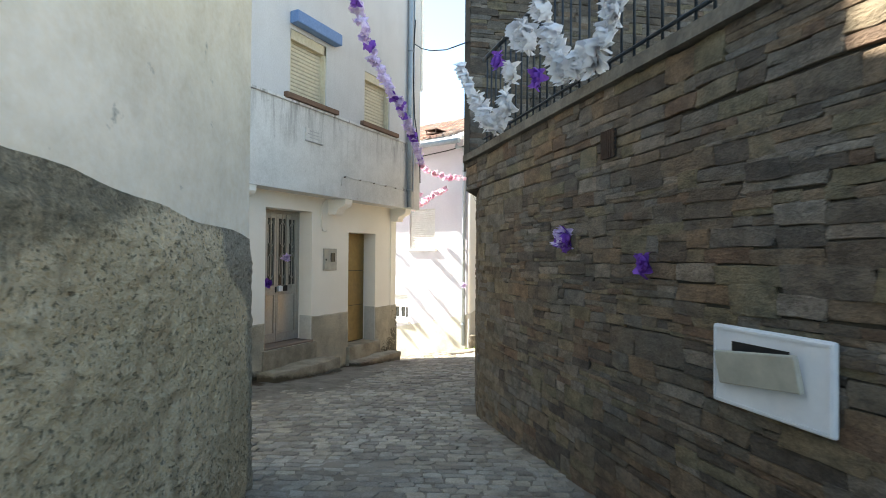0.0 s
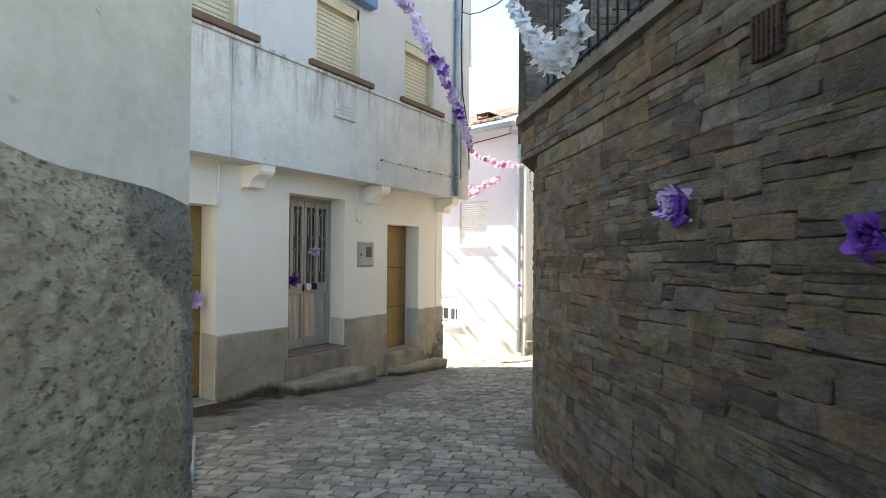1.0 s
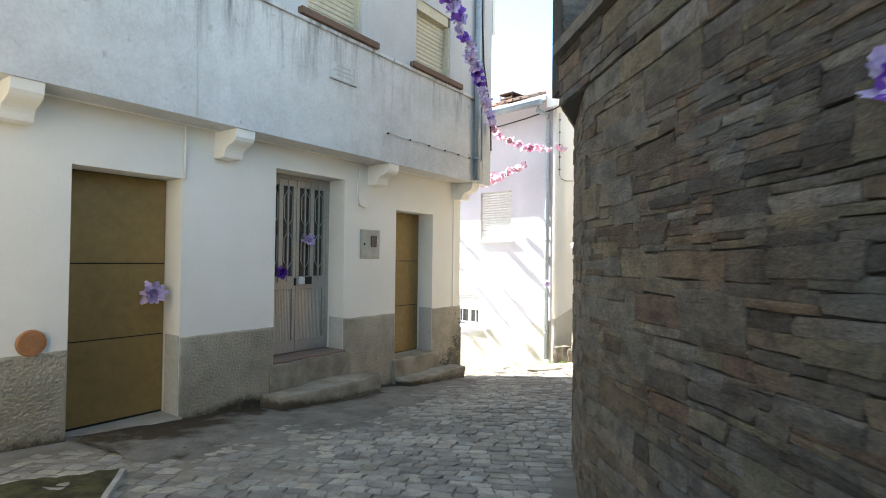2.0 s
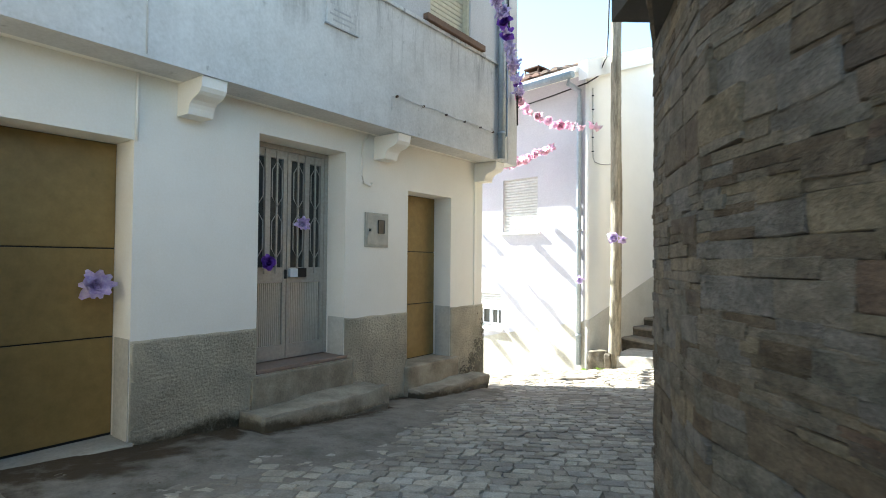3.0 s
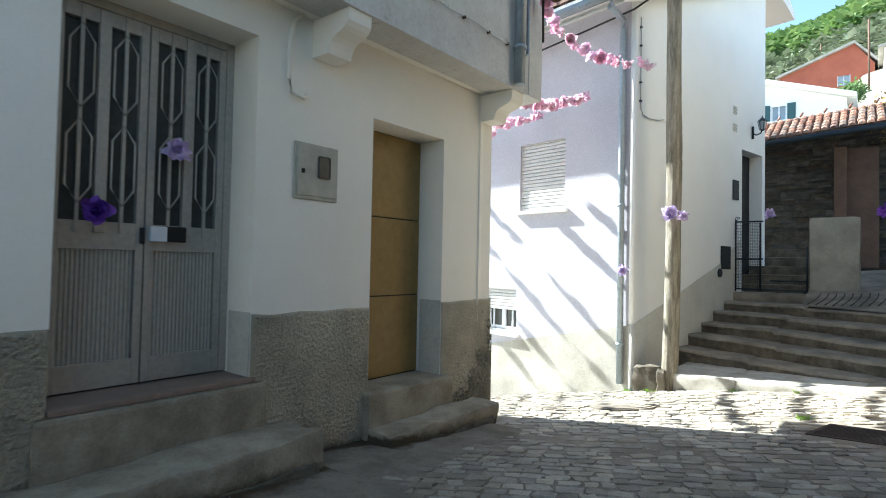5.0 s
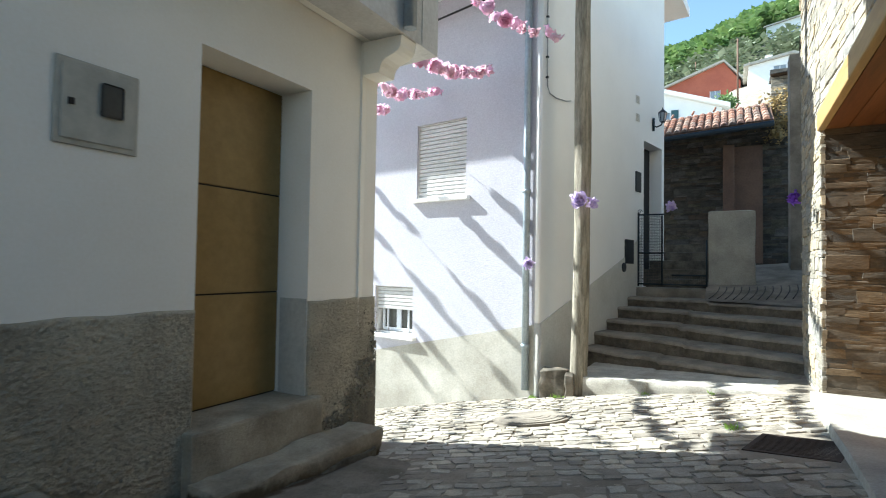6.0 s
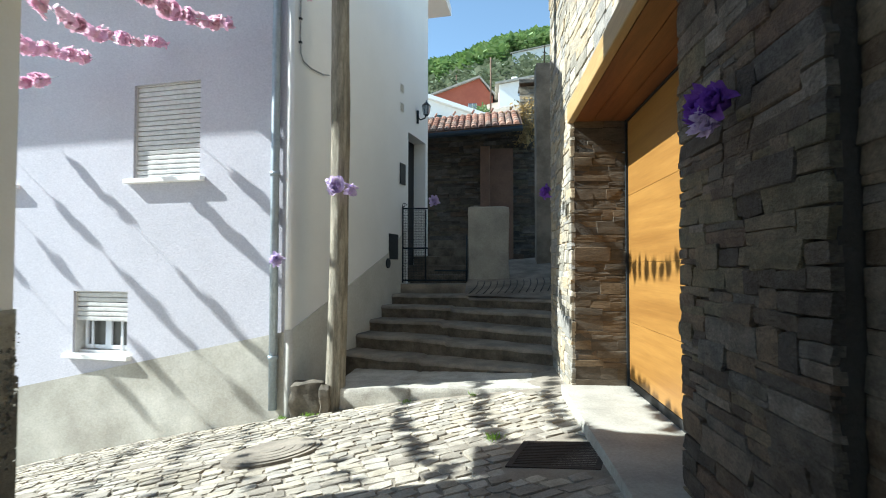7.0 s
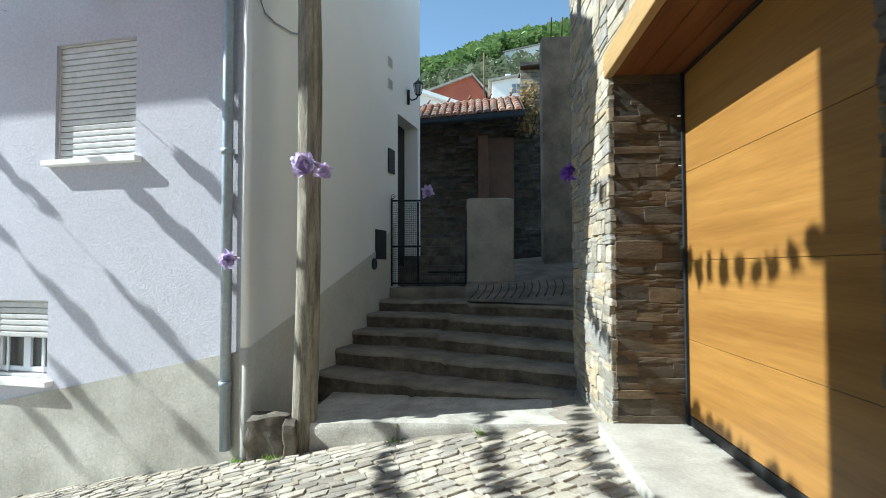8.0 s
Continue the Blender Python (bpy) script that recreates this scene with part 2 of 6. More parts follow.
POLE_WOOD = material("weathered_pole_wood", (0.40, 0.36, 0.285), (0.13, 0.115, 0.085), rough=0.85, grain=30, stain=3.6, amount=0.85, bump=1.0, depth=0.016, stretch=(6, 6, 0.7), vary=0.3)
TILE = material("terracotta", (1, 1, 1), (0.55, 0.5, 0.5), rough=0.8, grain=40, stain=5, amount=0.7, bump=0.4,
                palette=[(0.36, 0.185, 0.125), (0.29, 0.155, 0.11), (0.41, 0.25, 0.18), (0.25, 0.155, 0.12), (0.33, 0.24, 0.19), (0.20, 0.15, 0.12)])
SHUTTER = material("shutter_slats", (0.60, 0.59, 0.57), (0.48, 0.47, 0.45), rough=0.5, grain=20, stain=2, bump=0.05)
SHUTTER_CREAM = material("cream_shutter_slats", (0.58, 0.52, 0.38), (0.46, 0.41, 0.30), rough=0.5, grain=20, stain=2, bump=0.05)
RUST = material("brown_ledge_paint", (0.17, 0.10, 0.065), (0.10, 0.06, 0.045), rough=0.7, grain=30, stain=3, bump=0.3)
IRON = material("dark_iron", (0.03, 0.04, 0.05), rough=0.5, metal=0.3, grain=50, stain=4, bump=0.1)
CABLE = material("black_cable", (0.03, 0.03, 0.032), rough=0.6, bump=0)
WIRE_GREY = material("grey_cable", (0.45, 0.45, 0.44), rough=0.6, bump=0)
GARAGE_WOOD = material("golden_wood_panel", (0.295, 0.152, 0.039), (0.21, 0.10, 0.025), rough=0.38, grain=22, stain=2.6, amount=0.9, bump=0.04, stretch=(1, 0.16, 3.2), vary=-0.08, specular=0.2)
LINTEL_WOOD = material("pale_lintel_wood", (0.40, 0.27, 0.115), (0.30, 0.19, 0.075), rough=0.5, grain=14, stain=3.0, amount=0.8, bump=0.1, stretch=(4, 0.35, 4))
BEAM_WOOD = material("varnished_beam_wood", (0.185, 0.068, 0.022), (0.11, 0.04, 0.014), rough=0.4, grain=14, stain=3.0, amount=0.9, bump=0.1, stretch=(4, 0.35, 4))
PLASTIC_WHITE = material("white_plastic", (0.74, 0.76, 0.80), (0.62, 0.64, 0.68), rough=0.4, grain=10, stain=2, bump=0.02)
METER_GREY = material("grey_beige_metal", (0.45, 0.44, 0.38), (0.36, 0.35, 0.30), rough=0.5, grain=10, stain=3, bump=0.03)
RUSTY = material("rusty_grille", (0.095, 0.058, 0.042), (0.05, 0.034, 0.026), rough=0.8, metal=0.2, grain=60, stain=10, bump=0.2)
GRATE_IRON = material("brown_cast_iron", (0.06, 0.045, 0.037), (0.03, 0.024, 0.02), rough=0.75, metal=0.2, grain=60, stain=10, bump=0.2)
CLAY = material("clay_disc", (0.42, 0.20, 0.09), (0.30, 0.14, 0.06), rough=0.7, grain=40, stain=8, bump=0.2)
GLASS_DARK = material("dark_frosted_glass", (0.075, 0.075, 0.068), (0.05, 0.05, 0.046), rough=0.25, grain=30, stain=4, bump=0.05, specular=0.5)
PURPLE = material("purple_paper", (0.26, 0.10, 0.55), (0.16, 0.05, 0.40), rough=0.6, grain=30, stain=25, bump=0.1, translucent=0.3)
LILAC = material("lilac_paper", (0.82, 0.72, 0.90), (0.55, 0.40, 0.76), rough=0.6, grain=30, stain=25, amount=0.8, bump=0.1, translucent=0.3)
PINK = material("pink_paper", (0.90, 0.60, 0.74), (0.80, 0.42, 0.60), rough=0.6, grain=30, stain=25, amount=0.8, bump=0.1, translucent=0.3)
PALE_PINK = material("pale_pink_paper", (0.85, 0.62, 0.70), (0.78, 0.42, 0.55), rough=0.6, grain=30, stain=25, bump=0.1, translucent=0.3)
WHITE_PAPER = material("white_paper", (0.82, 0.83, 0.86), (0.70, 0.72, 0.76), rough=0.6, grain=30, stain=20, bump=0.1, translucent=0.35)
LEAF = material("far_foliage", (1, 1, 1), (0.6, 0.62, 0.6), rough=0.8, grain=3, stain=0.12, amount=0.7, bump=0, translucent=0.25,
                palette=[(0.19, 0.29, 0.10), (0.15, 0.25, 0.08), (0.23, 0.33, 0.11), (0.17, 0.27, 0.11), (0.26, 0.35, 0.15)])
OLIVE = material("olive_foliage", (1, 1, 1), (0.6, 0.62, 0.6), rough=0.8, grain=3, stain=0.3, amount=0.7, bump=0, translucent=0.2,
                 palette=[(0.24, 0.28, 0.18), (0.19, 0.23, 0.14), (0.28, 0.31, 0.21)])
GRASS = material("grass_blades", (0.28, 0.44, 0.08), (0.16, 0.27, 0.05), rough=0.7, grain=40, stain=20, bump=0, translucent=0.3)
DEAD_LEAF = material("dead_leaves", (0.105, 0.075, 0.042), (0.05, 0.036, 0.022), rough=0.85, grain=40, stain=30, bump=0.1)
SHUTTER_TEAL = material("teal_shutter_paint", (0.05, 0.11, 0.12), (0.03, 0.07, 0.08), rough=0.6, grain=20, stain=3, bump=0.1)
GLASS_PALE = material("sky_lit_glass", (0.30, 0.35, 0.40), (0.20, 0.25, 0.30), rough=0.1, grain=10, stain=2, bump=0, specular=0.5)
DRY = material("dry_creeper", (0.34, 0.24, 0.10), (0.20, 0.14, 0.06), rough=0.8, grain=40, stain=20, bump=0, translucent=0.2)
RED_BRICK = material("red_painted_wall", (0.42, 0.13, 0.08), (0.32, 0.09, 0.06), grain=20, stain=1, bump=0.1)
TERRACOTTA_FLOOR = material("terracotta_threshold", (0.25, 0.185, 0.15), (0.17, 0.14, 0.12), rough=0.6, grain=40, stain=6, bump=0.2)
MOSS = material("moss_and_litter", (0.13, 0.115, 0.045), (0.045, 0.038, 0.022), rough=0.95, grain=90, stain=9, amount=0.9, bump=1.0, depth=0.02)
BLUE = material("blue_awning_metal", (0.12, 0.22, 0.42), (0.08, 0.15, 0.3), rough=0.5, bump=0.1)


# ---- building helpers ----
def part(name, bm, mat, parent=None, label=""):
    """Link a bmesh as one mesh object under a thing or a part."""
    me = bpy.data.meshes.new(name)
    bm.to_mesh(me)
    bm.free()
    me.materials.append(mat)
    ob = new(name, me)
    if parent:
        ob.parent = parent
    if label:
        tagged(ob, label)
    return ob


def thing(name, label, category, group="", kind="", at=(0, 0, 0)):
    ob = new(name)
    ob.location = at
    ob.empty_display_size = 0.1
    return tagged(ob, label, category, group, kind)


def box(bm, lo, hi, m=None, bevel=0.0):
    """A box between two corners, in the frame m, with softened edges."""
    c = [(a + b) / 2 for a, b in zip(lo, hi)]
    s = [max(abs(b - a), 1e-4) for a, b in zip(lo, hi)]
    made = bmesh.ops.create_cube(bm, size=1, matrix=(m or Matrix()) @ Matrix.Translation(c) @ Matrix.Diagonal((*s, 1)))
    if bevel:
        edges = list({e for v in made["verts"] for e in v.link_edges})
        bmesh.ops.bevel(bm, geom=edges, offset=bevel, segments=2, profile=0.6, affect="EDGES")
    return bm


def boxes(*items, m=None, bevel=0.0):
    bm = bmesh.new()
    for lo, hi in items:
        box(bm, lo, hi, m, bevel)
    return bm


def tube(points, radius, sides=8):
    """A round bar along a run of points."""
    bm = bmesh.new()
    pts = [Vector(p) for p in points]
    rings = []
    for i, p in enumerate(pts):
        d = (pts[min(i + 1, len(pts) - 1)] - pts[max(i - 1, 0)]).normalized()
        a = d.orthogonal().normalized() if abs(d.z) > 0.95 else d.cross(Vector((0, 0, 1))).normalized()
        b = d.cross(a)
        r = radius(i / max(len(pts) - 1, 1)) if callable(radius) else radius
        rings.append([bm.verts.new(p + (a * math.cos(k * math.tau / sides) + b * math.sin(k * math.tau / sides)) * r) for k in range(sides)])
    for r0, r1 in zip(rings, rings[1:]):
        for k in range(sides):
            bm.faces.new((r0[k], r0[(k + 1) % sides], r1[(k + 1) % sides], r1[k])).smooth = True
    bm.faces.new(rings[0])
    bm.faces.new(rings[-1])
    bmesh.ops.recalc_face_normals(bm, faces=bm.faces)
    return bm


def frame_at(origin, along):
    """A frame whose x runs along a wall, whose y points into it and whose z is up."""
    x = Vector((along[0], along[1], 0)).normalized()
    y = Vector((-x.y, x.x, 0))
    return Matrix(((x.x, y.x, 0, origin[0]), (x.y, y.y, 0, origin[1]), (0, 0, 1, origin[2]), (0, 0, 0, 1)))


def pierced_wall(bm, m, u0, u1, z0, z1, thick, openings=()):
    """A wall of real thickness in frame m, its face at y = 0, with openings (u0, u1, z0, z1) right through it."""
    us = sorted({u0, u1, *[v for o in openings for v in o[:2] if u0 < v < u1]})
    zs = sorted({z0, z1, *[v for o in openings for v in o[2:] if z0 < v < z1]})
    nu, nz = len(us) - 1, len(zs) - 1

    def solid(i, j):
        if not (0 <= i < nu and 0 <= j < nz):
            return False
        u, z = (us[i] + us[i + 1]) / 2, (zs[j] + zs[j + 1]) / 2
        return not any(a < u < b and c < z < d for a, b, c, d in openings)

    cache = {}

    def v(i, j, k):
        if (i, j, k) not in cache:
            cache[i, j, k] = bm.verts.new(m @ Vector((us[i], thick * k, zs[j])))
        return cache[i, j, k]

    for i in range(nu):
        for j in range(nz):
            if not solid(i, j):
                continue
            bm.faces.new((v(i, j, 0), v(i + 1, j, 0), v(i + 1, j + 1, 0), v(i, j + 1, 0)))
            bm.faces.new((v(i, j, 1), v(i, j + 1, 1), v(i + 1, j + 1, 1), v(i + 1, j, 1)))
            if not solid(i - 1, j):
                bm.faces.new((v(i, j, 0), v(i, j + 1, 0), v(i, j + 1, 1), v(i, j, 1)))
            if not solid(i + 1, j):
                bm.faces.new((v(i + 1, j, 0), v(i + 1, j, 1), v(i + 1, j + 1, 1), v(i + 1, j + 1, 0)))
            if not solid(i, j - 1):
                bm.faces.new((v(i, j, 0), v(i, j, 1), v(i + 1, j, 1), v(i + 1, j, 0)))
            if not solid(i, j + 1):
                bm.faces.new((v(i, j + 1, 0), v(i + 1, j + 1, 0), v(i + 1, j + 1, 1), v(i, j + 1, 1)))
    return bm


def piece(rng, ragged=0.12, dome=0.25, back=0.6, sides=0.4):
    """One unit stone: x and z from -0.5 to 0.5, its face towards -y, with a ragged outline and a worn, chipped face."""
    rim, face = [], []
    lean = rng.uniform(-0.12, 0.12) * sides * 2
    for i, j in ((-1, -1), (0, -1), (1, -1), (1, 0), (1, 1), (0, 1), (-1, 1), (-1, 0)):
        x, z = i * 0.5 * (1 + (rng.random() * 1.3 - 1) * ragged * sides), j * 0.5 * (1 + (rng.random() * 1.4 - 1) * ragged)
        if i and j:
            z *= 1 - ragged * rng.random() * 0.7
        x += z * lean
        rim.append((x, z))
        face.append((x * (0.96 + 0.03 * rng.random()), z * (0.86 + 0.12 * rng.random())))
    verts = [(x, back, z) for x, z in rim] + [(x, dome * 0.5, z) for x, z in rim]
    verts += [(x, -dome * (0.2 + 0.5 * rng.random()), z) for x, z in face]
    verts.append((0.1 * (rng.random() - 0.5), -dome * (0.5 + 0.5 * rng.random()), 0.1 * (rng.random() - 0.5)))
    faces = []
    for k in range(8):
        q = (k + 1) % 8
        faces += [(k, q, 8 + q, 8 + k), (8 + k, 8 + q, 16 + q, 16 + k), (16 + k, 16 + q, 24)]
    return verts, faces


def lay(places, units, name, mat, parent, near, stuff_label, limit=290):
    """Lay pieces: those picked by near() as objects of their own on shared meshes, the rest joined into one."""
    meshes = []
    for verts, faces in units:
        me = bpy.data.meshes.new(name)
        me.from_pydata(verts, [], faces)
        me.materials.append(mat)
        meshes.append(me)
    ranked = sorted(range(len(places)), key=lambda i: near(places[i][0].translation))
    own = set(ranked[:limit])
    allv, allf = [], []
    for i, (m, k) in enumerate(places):
        if i in own:
            ob = new(name, meshes[k])
            ob.matrix_world = m
            ob.parent = parent
        else:
            verts, faces = units[k]
            base = len(allv)
            allv += [tuple(m @ Vector(v)) for v in verts]
            allf += [tuple(base + i for i in f) for f in faces]
    if allf:
        me = bpy.data.meshes.new(name + "_field")
        me.from_pydata(allv, [], allf)
        me.materials.append(mat)
        ob = new(name + "_field", me)
        ob.parent = parent
        tagged(ob, stuff_label, kind="stuff")


def smoothstep(a, b, v):
    t = min(1, max(0, (v - a) / (b - a)))
    return t * t * (3 - 2 * t)


def ground(x, y):
    """Height of the street: it falls from the start of the lane and tips down to the side street."""
    a, b = min(max(x, -7), 5) / 4, (min(max(y, -1.5), 14.5) - 7) / 6
    return 0.035 + 0.212 * a - 0.331 * b - 0.059 * a * a + 0.209 * a * b + 0.107 * b * b - 0.034 * a * a * b + 0.273 * a * b * b


# corners of the plan
RW_A, RW_B = Vector((3.06, 4.02, 0)), Vector((1.5, 5.75, 0))
RW_DIR = (RW_B - RW_A).normalized()
HOUSE_CORNER = Vector((-1.734, 12.818, 0))
FRONT_DIR = Vector((1.81, -0.318, 0)).normalized()
SIDE_DIR = Vector((0.834, 3.882, 0)).normalized()

# ---- ground ----
def hill(x, y):
    """Rise of the valley side behind the village."""
    d = max(0.0, y - 21.0 - 0.1 * x)
    rise = 0.384 * d + 0.05 * max(0, d - 40) + 0.0016 * x * d * smoothstep(20, 120, d)
    return rise * smoothstep(0, 6, d) - 0.30 * max(0, d - 140)


def cement(x, y):
    """How far grit and old cement fill the joints."""
    return 0.011 * max(smoothstep(-1.0, -1.7, x) * smoothstep(10.3, 9.5, y), smoothstep(0.05, 0.35, noise.noise((x * 0.7, y * 0.7, 2))))


def ground_sheet():
    xs = [-600, -300, -150, -90, -60, -40, -25, -15, -11] + [-8 + 0.4 * i for i in range(40)] + [10, 14, 20, 30, 45, 65, 95, 150, 300, 600]
    ys = [-600, -200, -80, -30, -12, -6] + [-3 + 0.4 * i for i in range(44)] + [16, 18, 20, 22, 24, 27, 31, 36, 42, 50, 60, 72, 86, 102, 120, 140, 165, 195, 260, 400, 800]
    verts = [(x, y, ground(x, y) - 0.0075 + 0.7 * cement(x, y) + 1.0 * smoothstep(15.2, 17, y) * smoothstep(-0.9, 0.2, x) + hill(x, y)) for y in ys for x in xs]
    n = len(xs)
    faces = [(j * n + i, j * n + i + 1, (j + 1) * n + i + 1, (j + 1) * n + i) for j in range(len(ys) - 1) for i in range(n - 1)]
    me = bpy.data.meshes.new("ground")
    me.from_pydata(verts, [], faces)
    me.materials.append(DIRT)
    return tagged(new("ground", me), "sloping village ground of packed grit and earth", "ground", kind="structure")


GROUND = ground_sheet()

# ---- white-plastered corner house with the overhanging upper floor ----
LX, LO = -2.2, -1.82
L = frame_at((LX, 0, 0), (0, 1))      # x of this frame is the world's y, y points into the house
U = frame_at((LO, 0, 0), (0, 1))
left_house = thing("corner_house", "white plastered corner house with overhanging upper floor and grey plinth", "house", at=(-4.5, 7, 0))


def left(name, bm, mat, parent=None, label=""):
    ob = part(name, bm, mat, None, label)
    ob.parent = parent or left_house
    ob.matrix_parent_inverse = Matrix.Translation((4.5, -7, 0)) if not parent else parent.matrix_world.inverted()
    return ob


G_DOOR, M_DOOR, S_DOOR = (4.56, 5.46, 0.06, 2.25), (6.5, 7.526, 0.4, 2.5), (8.51, 9.37, 0.14, 2.21)
bm = bmesh.new()
pierced_wall(bm, L, 2.3, 10.12, -1.2, 2.76, 0.4, [G_DOOR, M_DOOR, S_DOOR])
left("wall", bm, WHITE)
# plinth, proud of the wall, rough between the doors
def stucco(u0, u1, z0, z1, out):
    """A slab of rough-thrown render: lumpy face, uneven top edge, closed ends."""
    bm = bmesh.new()
    damp = bm.verts.layers.float.new("damp")
    nu, nz = max(2, round((u1 - u0) / 0.0078)), max(2, round((z1 - z0) / 0.0078))
    grid = []
    for j in range(nz + 1):
        row = []
        for i in range(nu + 1):
            u, z = u0 + (u1 - u0) * i / nu, z0 + (z1 - z0) * j / nz
            rim = min(1, min(i, nu - i, nz - j) / 2)
            lump = 0.012 * noise.noise((u * 58, z * 58, 1)) + 0.006 * noise.noise((u * 95, z * 95, 5)) + 0.006 * noise.noise((u * 3, z * 3, 8))
            top = 0.010 * noise.noise((u * 5, 3, 0)) * smoothstep(z1 - 0.15, z1, z)
            v = bm.verts.new(L @ Vector((u, -out * (0.45 + 0.55 * rim) - lump * rim, z + top)))
            foot = z - ground(LX, u) - 0.10 * math.exp(-((u - 6.15) / 0.3) ** 2)
            v[damp] = max(0.0, 0.72 - 4.5 * max(0.0, foot))
            row.append(v)
        grid.append(row)
    for a, b in zip(grid, grid[1:]):
        for i in range(nu):
            bm.faces.new((a[i], a[i + 1], b[i + 1], b[i])).smooth = True
    edge = [r[0] for r in grid] + grid[-1][1:] + [r[-1] for r in reversed(grid[:-1])]
    back = [bm.verts.new(Vector((LX - 0.002, v.co.y, v.co.z))) for v in edge]
    for k in range(len(edge) - 1):
        bm.faces.new((edge[k], edge[k + 1], back[k + 1], back[k]))
    bmesh.ops.recalc_face_normals(bm, faces=bm.faces)
    return bm


for a, b, mat in ((2.3, G_DOOR[0], RENDER_GREY), (G_DOOR[1], M_DOOR[0], RENDER_GREY), (M_DOOR[1], S_DOOR[0], RENDER_GREY), (S_DOOR[1], 10.135, RENDER_GREY)):
    left("plinth", stucco(a + 0.002, b - 0.002, -0.75, 0.785, 0.018), mat)
for u in (M_DOOR[1], S_DOOR[1], G_DOOR[1]):
    left("plinth_return", boxes(((u - 0.008, 0.004, 0.0), (u - 0.002, 0.24, 0.80)), m=L), PLINTH_GREY, label="smooth grey painted reveal")
# north side of the ground floor
N = frame_at((LX - 0.03, 10.10, 0), (-1.0, -0.24))
left("side_wall", boxes(((0.0, -0.01, -1.9), (4.4, 0.2, 2.74)), m=N @ Matrix.Rotation(0, 4, "Z")), WHITE)
# upper floor
W1, W2, W0 = (6.56, 7.38, 4.14, 5.1), (8.42, 9.23, 4.14, 5.05), (4.6, 5.42, 4.14, 5.1)
bm = bmesh.new()
pierced_wall(bm, U, 2.3, 10.42, 2.74, 4.055, 0.3, [])
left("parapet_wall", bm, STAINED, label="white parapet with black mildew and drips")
bm = bmesh.new()
pierced_wall(bm, U, 2.3, 10.42, 4.058, 8.4, 0.3, [W0, W1, W2])
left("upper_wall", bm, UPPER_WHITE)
NU = frame_at((LO - 0.05, 10.405, 0), (-1.0, -0.24))
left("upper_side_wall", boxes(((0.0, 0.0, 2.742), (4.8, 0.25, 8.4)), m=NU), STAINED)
left("floor_slab", boxes(((-6.5, 2.5, 2.745), (LO - 0.31, 9.2, 2.86))), WHITE)
left("ceiling_slab", boxes(((LO - 0.37, 9.2, 2.745), (LO - 0.301, 10.3, 2.86))), WHITE)


def balcony():
    """Unseen balcony slab round the corner, over the side street, shaped to shade paving."""
    bm = bmesh.new()
    plan = [(LO - 0.04, 10.424), (-3.4, 10.62), (-3.4, 10.06), (LO - 0.34, 10.35)]
    lo = [bm.verts.new((x, y, 2.745)) for x, y in plan]
    hi = [bm.verts.new((x, y, 2.86)) for x, y in plan]
    bm.faces.new(lo)
    bm.faces.new(hi)
    for k in range(4):
        bm.faces.new((lo[k], lo[(k + 1) % 4], hi[(k + 1) % 4], hi[k]))
    bmesh.ops.recalc_face_normals(bm, faces=bm.faces)
    return bm


left("balcony_slab", balcony(), STAINED, label="unseen thin balcony slab, added for its shadow on the lane")
left("corner_block", boxes(((LO - 0.35, 10.425, 5.25), (LO + 0.02, 10.50, 8.4))), WHITE)
left("roof", boxes(((-6.8, 2.2, 8.41), (LO + 0.35, 9.3, 8.55)), ((-4.0, 9.3, 8.41), (LO + 0.35, 10.5, 8.55))), TILE)
left("back_wall", boxes(((-6.7, 2.3, -1.6), (-6.5, 9.3, 8.4))), WHITE)
left("south_wall", boxes(((-6.5, 2.3, -1.6), (-2.65, 2.5, 8.4))), WHITE)


def shutter(parent, frame_m, u0, u1, z0, z1, depth, mat, lead):
    """A roller shutter: one mesh of curved slats."""
    bm = bmesh.new()
    n = max(3, round((z1 - z0) / 0.056))
    h = (z1 - z0) / n
    rows = []
    for k in range(n):
        z = z0 + k * h
        for y, zz in ((depth, z), (depth - 0.004, z + h * 0.2), (depth - 0.004, z + h * 0.72), (depth - 0.001, z + h * 0.86), (depth + 0.03, z + h * 0.87), (depth + 0.03, z + h * 0.99)):
            rows.append([bm.verts.new(frame_m @ Vector((u, y, zz))) for u in (u0, u1)])
    for r0, r1 in zip(rows, rows[1:]):
        bm.faces.new((r0[0], r0[1], r1[1], r1[0]))
    ob = part("shutter", bm, mat)
    return lead(ob, parent)


def adopt(ob, parent):
    ob.parent = parent
    ob.matrix_parent_inverse = parent.matrix_world.inverted()
    return ob


bpy.context.view_layer.update()
for (a, b, c, d), cover in ((W0, False), (W1, True), (W2, False)):
    sill = left("window_sill", boxes(((a - 0.12, -0.07, c - 0.075), (b + 0.25, 0.2, c)), m=U, bevel=0.008), RUST, label="rust-brown painted window ledge")
    win = left("window", boxes(((a, 0.02, c), (a + 0.035, 0.16, d)), ((b - 0.035, 0.02, c), (b, 0.16, d)), ((a, 0.02, d - 0.14), (b, 0.16, d)), m=U), SHUTTER_CREAM, label="window closed by a cream roller shutter")
    shutter(win, U, a + 0.03, b - 0.03, c, d - 0.1, 0.10, SHUTTER_CREAM, adopt)
    if cover:
        left("awning_box", boxes(((a - 0.02, -0.16, d + 0.06), (b + 0.2, -0.004, d + 0.24)), m=U, bevel=0.02), BLUE, label="blue metal hood over the window")
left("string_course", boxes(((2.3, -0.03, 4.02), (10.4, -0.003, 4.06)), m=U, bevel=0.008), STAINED)

